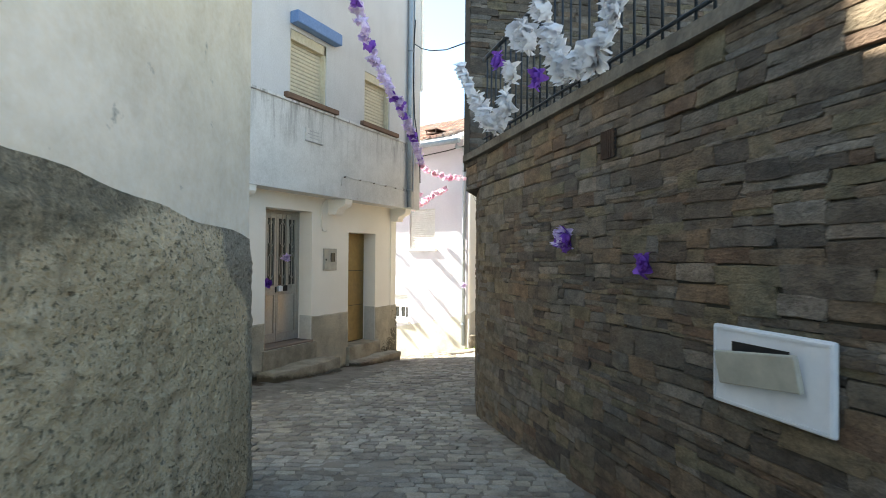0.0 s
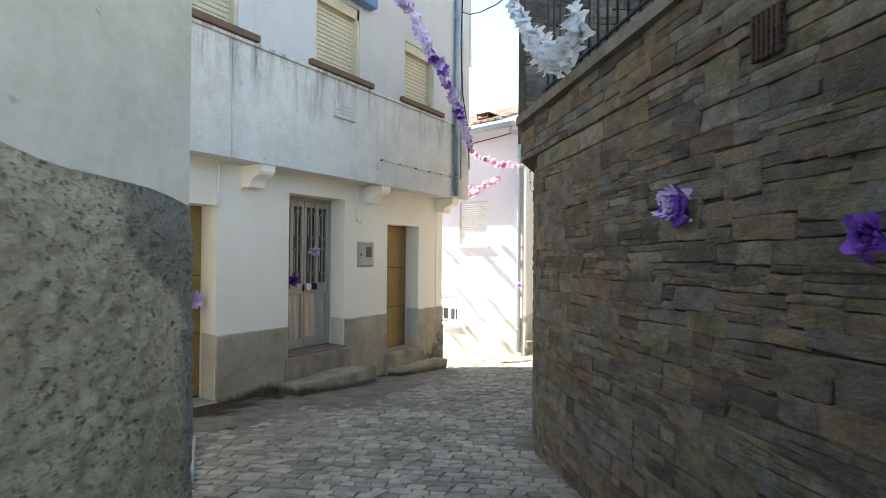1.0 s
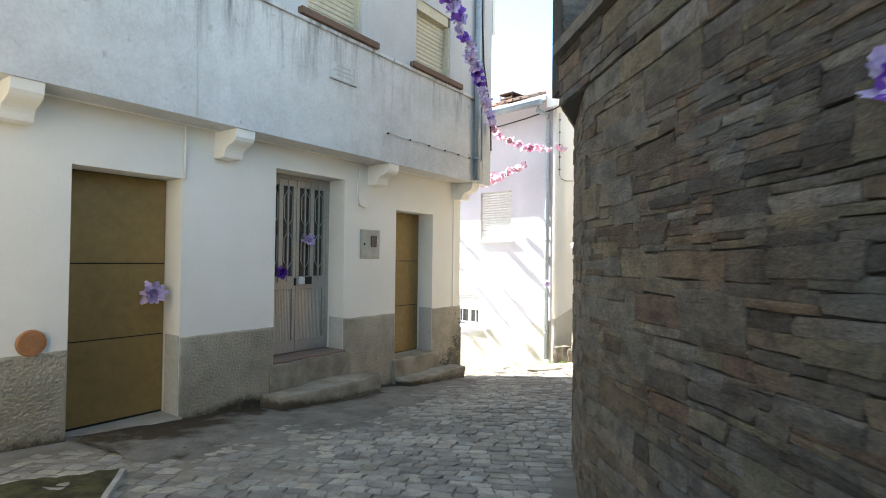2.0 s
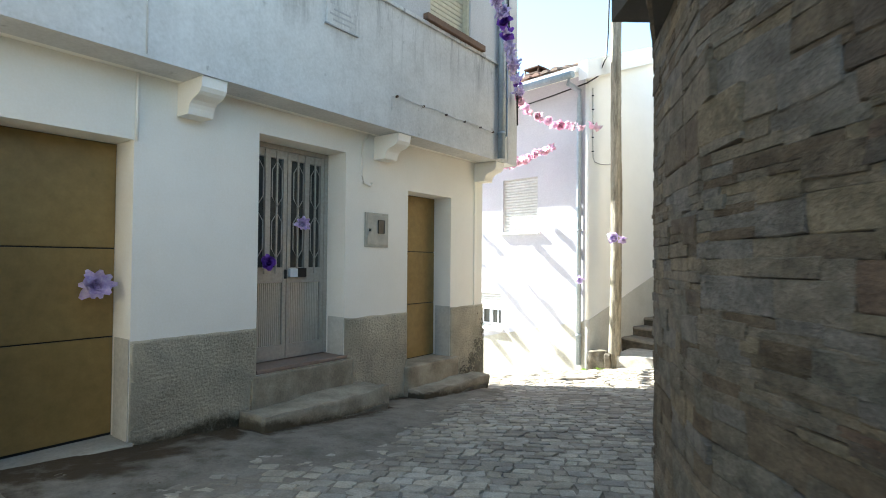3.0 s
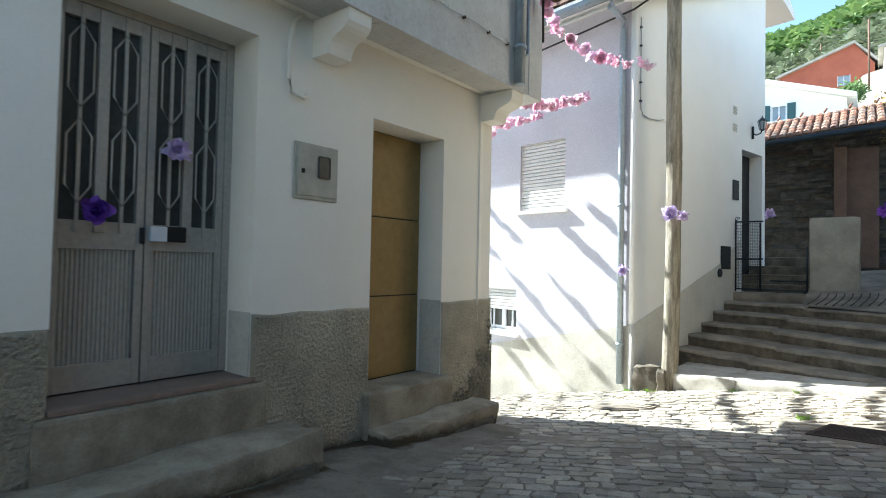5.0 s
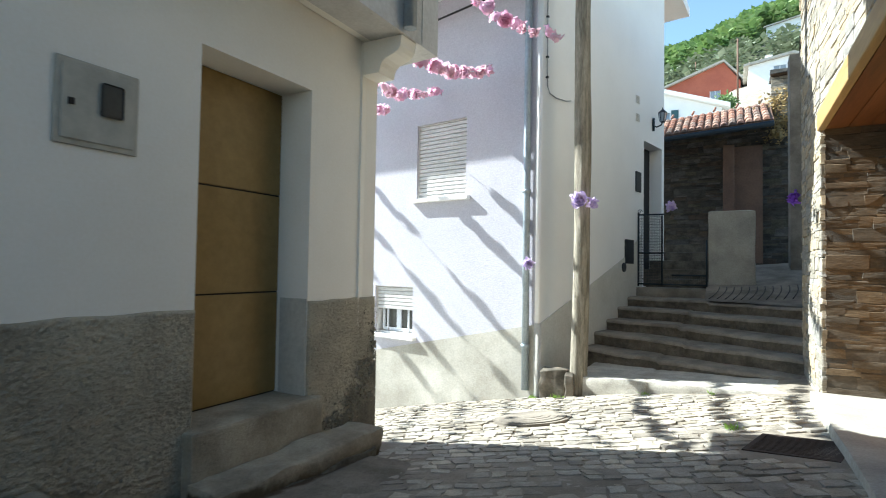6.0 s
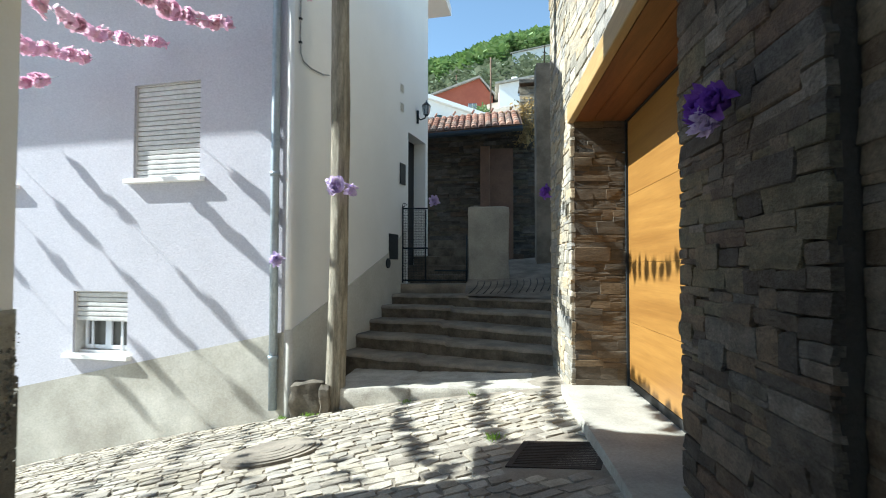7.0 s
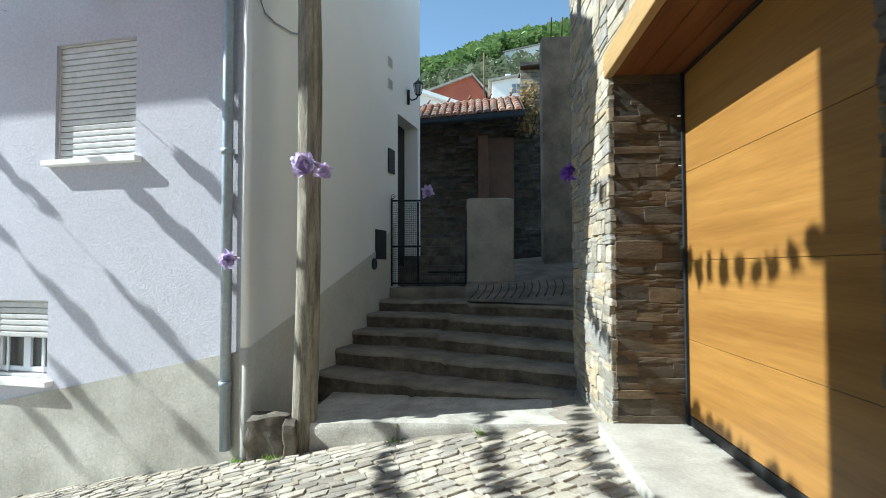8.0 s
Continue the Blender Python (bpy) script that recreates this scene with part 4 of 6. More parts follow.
for lo, hi, seed, wobble, label in (((6.30, -0.42, -0.25), (7.78, -0.055, 0.12), 1, 0.024, "long worn concrete doorstep below the entrance door"),
                                    ((8.40, -0.36, -0.5), (9.75, -0.095, -0.08), 2, 0.028, "low worn concrete doorstep at the narrow door")):
    step = thing("doorstep", label, "step", at=L @ Vector(((lo[0] + hi[0]) / 2, (lo[1] + hi[1]) / 2, lo[2] + 0.2)))
    bpy.context.view_layer.update()
    bm = rough_slab(lo, hi, seed, L, wobble, 18)
    damp = bm.verts.layers.float.new("damp")
    for v in bm.verts:
        high = v.co.z - ground(v.co.x, v.co.y)
        v[damp] = max(0.0, 0.80 - 6.0 * max(0.0, high - 0.02)) + (0.25 if v.co.y < lo[0] + 0.25 and v.co.z < hi[2] - 0.03 else 0)
    lead(step, "slab", bm, DOORSTEP)
    lead(step, "moss_fringe", rough_slab((lo[0] + 0.05, lo[1] - 0.022, lo[2]), (hi[0] - 0.08, lo[1] + 0.03, ground(LX + 0.4, (lo[0] + hi[0]) / 2) + 0.03), seed + 20, L, 0.026, 16), DAMP, "dark moss along the foot of the step")
tagged(part("gutter_slab", rough_slab((3.6, -0.20, -0.3), (5.46, -0.06, 0.045), 3, L, 0.012, 9), CONCRETE), "uneven concrete apron before the ochre door", "apron")
for k in range(5):
    a, b = Vector((-2.20 + 0.035 * k, 5.50 + 0.012 * k, 0)), Vector((-1.93 + 0.052 * k, 4.70 + 0.03 * k, 0))
    line = [a.lerp(b, i / 14) for i in range(15)]
    line = [Vector((p.x, p.y, ground(p.x, p.y) + 0.013 + 0.003 * noise.noise(p * 5))) for p in line]
    tagged(part("drain_ridge", tube(line, 0.010, 6), DRAIN), "low worn concrete ridge of the drain channel", "drain ridge", "ridges of the drain channel")
K = frame_at((-0.22, 3.93, 0.22), (-0.69, 0.46)) @ Matrix(((1, 0, 0, 0), (0, 1, 0, 0), (-0.077, 0, 1, 0), (0, 0, 0, 1)))
tagged(part("kerb_stone", rough_slab((-0.35, 0.02, -0.3), (1.0, 0.75, 0.025), 5, K, 0.03, 11), MOSS), "mossy stone block at the foot of the lane wall", "stone")
tagged(part("kerb_edge", rough_slab((-0.35, -0.02, -0.3), (0.95, 0.018, 0.035), 6, K, 0.006, 9), PALE_CONCRETE), "thin concrete edge beside the mossy block", "kerb")


def corbel(u0, u1):
    """A moulded bracket under the overhang: quarter rounds stepping out."""
    prof = [(0.0, 2.43), (-0.16, 2.43), (-0.168, 2.45), (-0.175, 2.49), (-0.19, 2.525), (-0.22, 2.552), (-0.26, 2.568), (-0.30, 2.585), (-0.33, 2.608), (-0.352, 2.645), (-0.36, 2.738), (0.0, 2.738)]
    prof = [(y, 2.738 - 0.82 * (2.738 - z)) for y, z in prof]
    u0 += 0.13
    bm = bmesh.new()
    a = [bm.verts.new(L @ Vector((u0, y, z))) for y, z in prof]
    b = [bm.verts.new(L @ Vector((u1, y, z))) for y, z in prof]
    bm.faces.new(a)
    bm.faces.new(b)
    for k in range(len(prof)):
        bm.faces.new((a[k], a[(k + 1) % len(prof)], b[(k + 1) % len(prof)], b[k]))
    bmesh.ops.recalc_face_normals(bm, faces=bm.faces)
    return left("corbel", bm, WHITE)


for u in (3.92, 5.64, 7.80, 9.78):
    corbel(u, u + 0.33)
left("meter_box", boxes(((7.80, -0.012, 1.53), (8.165, 0.0, 1.905)), m=L, bevel=0.008), METER_GREY, label="grey-beige electricity meter box")
mb = left("meter_door", boxes(((7.825, -0.020, 1.555), (8.14, -0.0125, 1.88)), m=L, bevel=0.004), METER_GREY)
left("meter_window", boxes(((7.985, -0.026, 1.68), (8.085, -0.0205, 1.83)), m=L, bevel=0.012), GLASS_DARK, label="dark meter window")
left("meter_lock", boxes(((7.85, -0.03, 1.70), (7.875, -0.0205, 1.73)), m=L, bevel=0.004), DARK)
left("name_plaque", boxes(((6.90, -0.018, 3.535), (7.29, -0.001, 3.725)), m=U, bevel=0.004), STAINED, label="small weathered white wall plaque")
for k, (a, b) in enumerate(((6.99, 7.2), (6.94, 7.25), (6.98, 7.21))):
    left("plaque_line", boxes(((a, -0.021, 3.675 - 0.05 * k), (b, -0.019, 3.690 - 0.05 * k)), m=U), WIRE_GREY)
left("plaque_rim", boxes(((6.89, -0.026, 3.522), (7.30, -0.001, 3.534)), m=U), WIRE_GREY)
bm = bmesh.new()
bmesh.ops.create_cone(bm, cap_ends=True, segments=28, radius1=0.10, radius2=0.092, depth=0.03, matrix=L @ Matrix.Translation((4.32, -0.02, 0.87)) @ Matrix.Rotation(radians(90), 4, "X"))
bmesh.ops.create_cone(bm, cap_ends=True, segments=28, radius1=0.07, radius2=0.065, depth=0.04, matrix=L @ Matrix.Translation((4.32, -0.022, 0.87)) @ Matrix.Rotation(radians(90), 4, "X"))
left("access_disc", bm, CLAY, label="round orange-brown clay cover on the wall")
left("downpipe", tube([(LO + 0.06, 9.9, 8.2), (LO + 0.06, 9.9, 5), (LO + 0.06, 9.9, 2.76)], 0.05), ZINC, label="grey zinc downpipe")
for z in (3.1, 4.6, 5.9):
    left("pipe_bracket", tube([(LO + 0.06, 9.9, z - 0.02), (LO + 0.06, 9.9, z + 0.02)], 0.06), ZINC)
left("thin_pipe", tube([(LO + 0.035, 10.08, 8.0), (LO + 0.035, 10.08, 3.1), (LO + 0.035, 10.0, 3.06)], 0.016, 6), ZINC)
left("cable", tube([U @ Vector((u, -0.02, z + 0.012 * math.sin(u * 9))) for u, z in [(7.77, 2.93), (7.78, 3.06), (7.86, 3.105)] + [(7.9 + 0.2 * k, 3.10) for k in range(11)]], 0.006, 5), STAINED, label="grey cable on clips")
for u in (7.86, 8.3, 8.72, 9.1, 9.45, 9.75):
    left("cable_clip", boxes(((u - 0.009, -0.03, 3.085), (u + 0.009, -0.002, 3.105)), m=U), RUSTY)
left("cable", tube([U @ Vector((5.36, -0.012, z)) for z in (4.0, 3.6, 3.2, 2.76)], 0.006, 5), STAINED)
left("conduit", tube([L @ Vector((5.47, -0.015, z)) for z in (2.74, 2.5, 2.24)], 0.012, 6), WHITE)
left("conduit", tube([L @ Vector(p) for p in ((7.86, -0.02, 2.76), (7.76, -0.02, 2.66), (7.735, -0.02, 2.5), (7.735, -0.02, 2.3), (7.76, -0.02, 2.21), (7.85, -0.03, 2.19), (7.88, -0.03, 2.22))], 0.014, 6), WHITE, label="white painted cable conduit")
left("cable", tube([(-1.74, 10.0, 6.08), (-1.2, 9.35, 5.66), (-0.6, 8.62, 5.27), (0.1, 7.78, 4.88), (0.94, 6.77, 4.5)], 0.009, 5), CABLE, label="black cable slung across the lane")
left("wire", tube([(LO + 0.05, 10.1, 6.6), (LO + 0.09, 9.95, 5.6), (LO + 0.08, 10.05, 4.6), (LO + 0.12, 10.2, 3.9), (LO + 0.05, 10.35, 3.3)], 0.012, 5), CABLE, label="loose black cable")

# ---- paper flowers ----
def flower_mesh(name, rng, petals, rings, reach, width, mat, cup=0.5):
    """A tissue-paper bloom: curled petals in rings round one centre, facing +z."""
    bm = bmesh.new()
    for r in range(rings):
        for k in range(petals):
            a = math.tau * (k + 0.5 * r + rng.uniform(-0.25, 0.25)) / petals
            tilt = cup * (0.25 + r * 0.85) + rng.uniform(-0.2, 0.2)
            ln, w = reach * (1 - 0.2 * r) * rng.uniform(0.8, 1.1), width * rng.uniform(0.8, 1.15)
            out, side, up = Vector((math.cos(a), math.sin(a), 0)), Vector((-math.sin(a), math.cos(a), 0)), Vector((0, 0, 1))
            rows = []
            for i in range(4):
                t = i / 3
                bend = tilt + 0.5 * t * (1 if rng.random() > 0.3 else -0.6)
                d = out * math.cos(bend) + up * math.sin(bend)
                half = w * (0.25 + 0.95 * math.sin(math.pi * min(0.95, 0.2 + 0.75 * t))) / 2
                rows.append([bm.verts.new(d * ln * t + side * half * s + up * (0.02 * s * s + 0.012 * rng.uniform(-1, 1)) * reach * 8) for s in (-1, 0, 1)])
            for r0, r1 in zip(rows, rows[1:]):
                for q in range(2):
                    bm.faces.new((r0[q], r0[q + 1], r1[q + 1], r1[q])).smooth = True
    me = bpy.data.meshes.new(name)
    bm.to_mesh(me)
    bm.free()
    me.materials.append(mat)
    return me


rf = random.Random(77)
BLOOMS = {c: [flower_mesh("flower", rf, n, r, reach, w, m, cup) for _ in range(5)] for c, m, n, r, reach, w, cup in (("purple", PURPLE, 8, 4, 0.078, 0.055, 0.34), ("lilac", LILAC, 10, 4, 0.082, 0.040, 0.38), ("pink", PINK, 7, 4, 0.075, 0.066, 0.42), ("pale", PALE_PINK, 8, 4, 0.075, 0.05, 0.4))}
BLOOMS["white"] = [flower_mesh("flower", rf, 12, 4, 0.145, 0.075, WHITE_PAPER, 0.42) for _ in range(4)]


def facing(p, n, size, spin=0.0):
    q = Vector(n).normalized().to_track_quat("Z", "Y").to_matrix().to_4x4()
    return Matrix.Translation(p) @ q @ Matrix.Rotation(spin, 4, "Z") @ Matrix.Scale(size, 4)


def bloom(colour, p, n, size, label, on="flower"):
    ob = new("paper_flower", rf.choice(BLOOMS[colour]))
    ob.matrix_world = facing(p, n, size, rf.uniform(0, 6))
    return tagged(ob, label, "paper flower", "loose paper flowers")


RN = Vector((-0.742, -0.67, 0))
bloom("lilac", (-2.38, 5.30, 1.20), (1, -0.3, 0), 1.6, "lilac tissue-paper flower tied to the ochre door")
bloom("purple", (-2.40, 6.66 + 0.09, 1.36), (1, -0.5, 0), 1.1, "purple tissue-paper flower on the door grille")
bloom("lilac", (-2.42, 7.16, 1.75), (1, -0.5, 0), 1.05, "lilac tissue-paper flower on the door grille")
bloom("lilac", RW_A + RW_DIR * 0.32 + RN * 0.05 + Vector((0, 0, 1.94)), RN, 1.2, "lilac and purple paper flower on the stone wall")
bloom("purple", RW_A + RW_DIR * 0.30 + RN * 0.04 + Vector((0, 0, 1.92)), RN, 1.3, "purple paper flower on the stone wall")
bloom("purple", RW_A - RW_DIR * 0.56 + RN * 0.05 + Vector((0, 0, 1.77)), RN, 0.95, "deep purple paper flower on the stone wall")
bloom("lilac", (-1.215, 12.66, 1.80), (0.1, -1, 0), 1.5, "lilac paper flower tied to the wooden pole")
bloom("lilac", (-1.10, 12.71, 1.76), (0.9, -0.5, 0), 1.05, "pale lilac paper flower tied to the wooden pole")
bloom("lilac", (-1.80, 12.66, 1.08), (0.1, -1, 0), 1.05, "lilac paper flower on the downpipe")
bloom("lilac", (-0.56, 15.86, 2.02), (0, -1, 0.2), 1.3, "lilac paper flower hanging by the iron gate")
bloom("purple", (0.86, 12.95, 1.76), (-1, -0.4, 0), 1.15, "purple paper flower on the stone wall corner")
bloom("purple", (1.05, 9.50, 1.58), (-1, -0.3, 0.2), 1.2, "purple paper flower on the garage pier")
bloom("purple", (1.04, 9.38, 1.57), (-1, -0.5, 0.2), 1.0, "purple paper flower on the garage pier")
bloom("lilac", (1.04, 9.45, 1.53), (-1, -0.4, -0.3), 0.95, "lilac paper flower on the garage pier")


def spline(pts, n):
    """A smooth curve through points (Catmull-Rom)."""
    pts = [Vector(p) for p in pts]
    pts = [pts[0] * 2 - pts[1], *pts, pts[-1] * 2 - pts[-2]]
    out = []
    for a, b, c, d in zip(pts, pts[1:], pts[2:], pts[3:]):
        for i in range(n):
            t = i / n
            out.append(0.5 * ((2 * b) + (c - a) * t + (2 * a - 5 * b + 4 * c - d) * t * t + (3 * b - a - 3 * c + d) * t ** 3))
    return out + [pts[-2]]


def garland(pts, colours, step, size, label, first=0.0, spans=()):
    """Paper blooms threaded on a cord: close together along the spans, which start at the wall, and spaced past them."""
    line = spline(pts, 14)
    g = thing("garland", label, "garland", "paper garlands over the street", at=line[0])
    bpy.context.view_layer.update()
    adopt(part("cord", tube(line, 0.004, 4), WHITE_PAPER), g)
    total = sum((q - p).length for p, q in zip(line, line[1:]))
    stops = []
    for a, b in spans:
        k = max(2, round((b - a) / 0.030))
        stops += [(a + (b - a) * i / k, size * (0.55 + 0.45 * min(1, 2.5 * i / k))) for i in range(k + 1)]
    nxt = max([first, *(b + 0.16 for a, b in spans)])
    while nxt < total:
        stops.append((nxt, size * rf.uniform(0.8, 1.2)))
        nxt += step * rf.uniform(0.8, 1.2)
    acc = 0.0
    for p, q in zip(line, line[1:]):
        d = (q - p).length
        for at, big in stops:
            if acc <= at < acc + d:
                c = p + (q - p) * ((at - acc) / d)
                ob = new("flower", rf.choice(BLOOMS[colours(c) if callable(colours) else rf.choice(colours)]))
                ob.matrix_world = facing(c, Vector((rf.uniform(-1, 1), rf.uniform(-1, 1), rf.uniform(-0.9, 0.3))), big, rf.uniform(0, 6))
                adopt(ob, g)
        acc += d
    return g


garland([(1.9, 3.0, 4.75), (0.56, 4.98, 4.16), (-0.42, 7.44, 3.90), (-1.2, 9.2, 3.80), (-1.67, 10.21, 3.70), (-1.86, 10.95, 3.64), (-1.75, 11.9, 3.62), (-1.42, 12.75, 3.74)],
        lambda p: (rf.choice(("lilac", "lilac", "lilac", "lilac", "lilac", "purple")) if p.y < 10.3 else rf.choice(("pink", "pink", "pale"))), 0.165, 1.15, "sagging garland of lilac and pink paper flowers across the lane")
STREET_LABEL = "sagging garland of pink paper flowers over the side street"
for pts, spans in ((((-2.33, 12.75, 3.51), (-2.38, 12.0, 3.22), (-2.15, 11.0, 2.92), (-2.05, 10.40, 2.80)), ()),
                   (((-3.2, 13.0, 3.44), (-3.12, 12.0, 3.08), (-2.83, 11.0, 2.83), (-2.6, 10.30, 2.90)), ()),
                   (((-4.06, 13.07, 3.31), (-3.66, 12.0, 2.96), (-3.25, 11.0, 2.70), (-3.0, 10.20, 2.90)), ((0.33, 0.46),)),
                   (((-4.6, 13.2, 3.17), (-4.3, 12.3, 2.8), (-4.0, 11.4, 2.66), (-3.7, 10.0, 2.90)), ((0.31, 0.62),))):
    garland(pts, ("pink", "pink", "pink", "pale"), 0.115, 1.15, STREET_LABEL, 0.05, spans)
# unseen garlands further off, added and bunched to cast the streaks on the facade
for k, spans in enumerate((((0.20, 0.36), (0.60, 0.86)), ((0.36, 0.44), (0.58, 0.80), (0.98, 1.03)), ((0.50, 0.58), (0.84, 0.98)), ((0.46, 0.56), (0.93, 1.08))), 1):
    x = -5.35 - 0.78 * k
    garland(((x, 13.12 + 0.13 * k + 0.1, 3.55), (x * 0.95 - 0.2, 12.3, 3.3), (x * 0.8 - 0.55, 11.2, 3.2), (x * 0.62 - 1.0, 9.9 - 0.24 * k, 3.5)), ("pink", "pale"), 0.23, 1.0, STREET_LABEL, 0.1, spans)

# ---- terrace rail with white paper tufts ----
def on_wall(s, off, z):
    p = RW_A + RW_DIR * s + RN * off
    return Vector((p.x, p.y, z))


rail = thing("terrace_rail", "dark iron terrace railing on the stone ledge", "railing", at=on_wall(0, 0, 2.905))
bpy.context.view_layer.update()
lead(rail, "handrail", tube([on_wall(-4.0, -0.02, 3.80), on_wall(2.2, -0.02, 3.80)], 0.022), IRON)
lead(rail, "bottom_rail", tube([on_wall(-4.0, -0.02, 2.99), on_wall(2.2, -0.02, 2.99)], 0.012), IRON)
for k in range(50):
    s = 2.1 - k * 0.122
    lead(rail, "baluster", tube([on_wall(s, -0.02, 2.9), on_wall(s, -0.02, 3.8)], 0.009, 6), IRON)
WHITES = [(2.54, 3.80), (2.42, 3.66), (2.25, 3.50), (2.08, 3.34), (1.92, 3.20), (1.76, 3.10), (1.60, 3.02), (1.40, 3.00), (1.27, 3.10), (1.18, 3.34), (0.98, 3.58), (0.90, 3.50), (0.60, 3.62),
          (0.56, 3.78), (0.46, 3.36), (0.42, 3.24), (0.28, 3.08), (0.10, 3.05), (-0.10, 3.03), (-0.24, 3.10), (-0.30, 3.22), (-0.36, 3.40), (-0.40, 3.62)]
for s, z in WHITES:
    ob = new("paper_flower", rf.choice(BLOOMS["white"]))
    ob.matrix_world = facing(on_wall(s, 0.06, z), RN + Vector((rf.uniform(-0.4, 0.4), rf.uniform(-0.4, 0.4), -0.3)), rf.uniform(0.75, 1.1), rf.uniform(0, 6))
    tagged(ob, "shaggy white paper tuft tied along the terrace rail", "paper flower", "white paper tufts on the rail")
bloom("purple", on_wall(1.56, 0.05, 3.56), RN, 1.3, "purple paper flower on the terrace rail")
bloom("purple", on_wall(0.72, 0.05, 3.14), RN, 1.3, "purple paper flower on the terrace rail")

# ---- things on the stone wall ----
R = frame_at(RW_A - RW_DIR * 0.035, -RW_DIR)
panel = thing("electrical_box", "white plastic utility panel with a loose crooked cover", "electrical box", at=R @ Vector((1.26, -0.03, 1.36)))
bpy.context.view_layer.update()
lead(panel, "back_plate", boxes(((0.99, -0.055, 1.195), (1.54, -0.03, 1.527)), m=R, bevel=0.012), PLASTIC_WHITE)
lead(panel, "rim", boxes(((1.0, -0.06, 1.205), (1.53, -0.056, 1.215)), ((1.0, -0.06, 1.507), (1.53, -0.056, 1.517)), ((1.0, -0.06, 1.217), (1.01, -0.056, 1.505)), ((1.52, -0.06, 1.217), (1.53, -0.056, 1.505)), m=R), PLASTIC_WHITE)
tilt = R @ Matrix.Translation((1.245, -0.085, 1.375)) @ Matrix.Rotation(radians(-6.5), 4, "Y") @ Matrix.Rotation(radians(8), 4, "X")
lead(panel, "cover", boxes(((-0.19, -0.012, -0.068), (0.19, 0.012, 0.068)), m=tilt, bevel=0.006), METER_GREY, "loose grey cover hanging askew")
lead(panel, "opening", boxes(((1.10, -0.0585, 1.42), (1.37, -0.0565, 1.465)), m=R), DARK)
vent = thing("wall_vent", "small rusty iron grille in the stone wall", "vent", at=R @ Vector((0.13, -0.02, 2.47)))
bpy.context.view_layer.update()
lead(vent, "backing", boxes(((0.06, -0.03, 2.39), (0.20, -0.024, 2.555)), m=R), DARK)
for k in range(6):
    lead(vent, "bar", boxes(((0.065 + 0.023 * k, -0.044, 2.39), (0.074 + 0.023 * k, -0.033, 2.555)), m=R), RUSTY)
for k in range(6):
    lead(vent, "slat", boxes(((0.06, -0.038, 2.40 + 0.026 * k), (0.20, -0.028, 2.408 + 0.026 * k)), m=R), RUSTY)

# ---- garage ----
garage = thing("garage_door", "golden wood-grain sectional garage door with black bottom seal", "garage door", at=(1.42, 11.0, 0.04))
bpy.context.view_layer.update()
lead(garage, "back", boxes(((1.436, 9.95, 0.03), (1.49, 12.09, 2.45))), BEAM_WOOD)
levels = [0.10, 0.562, 1.05, 1.60, 2.28]
for a, b in zip(levels, levels[1:]):
    lead(garage, "door_panel", boxes(((1.42, 9.98, a + 0.001), (1.435, 12.06, b - 0.001)), bevel=0.0025), GARAGE_WOOD)
lead(garage, "bottom_seal", boxes(((1.417, 9.98, 0.035), (1.445, 12.06, 0.098)), bevel=0.004), DARK, "black rubber seal")
lead(garage, "track", boxes(((1.40, 12.052, 0.04), (1.419, 12.075, 2.25))), IRON)
tagged(part("garage_lintel", boxes(((0.935, 9.6, 2.225), (0.99, 12.12, 2.385)), bevel=0.01), LINTEL_WOOD), "golden varnished wood lintel edge", "lintel", kind="structure")
lead(garage, "top_seal", boxes(((1.404, 9.98, 2.214), (1.4195, 12.05, 2.229)), bevel=0.003), DARK, "black rubber seal")
for k in range(3):
    tagged(part("soffit_board", boxes(((0.995 + 0.15 * k, 9.6, 2.232), (1.141 + 0.15 * k, 12.08, 2.28)), bevel=0.003), BEAM_WOOD), "varnished brown soffit board", "soffit", kind="structure")
tagged(part("garage_apron", rough_slab((0.87, 9.3, -0.35), (1.49, 12.12, 0.035), 8, None, 0.006, 8), CONCRETE), "smooth pale concrete apron before the garage", "apron", kind="structure")
# plain box; the dark joint colour carries the inner face's shade
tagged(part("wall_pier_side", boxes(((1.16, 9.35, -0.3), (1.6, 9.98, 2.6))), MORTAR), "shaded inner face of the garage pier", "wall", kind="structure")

# ---- stairs beside the white house ----
def side_x(y):
    return HOUSE_CORNER.x + SIDE_DIR.x / SIDE_DIR.y * (y - HOUSE_CORNER.y)


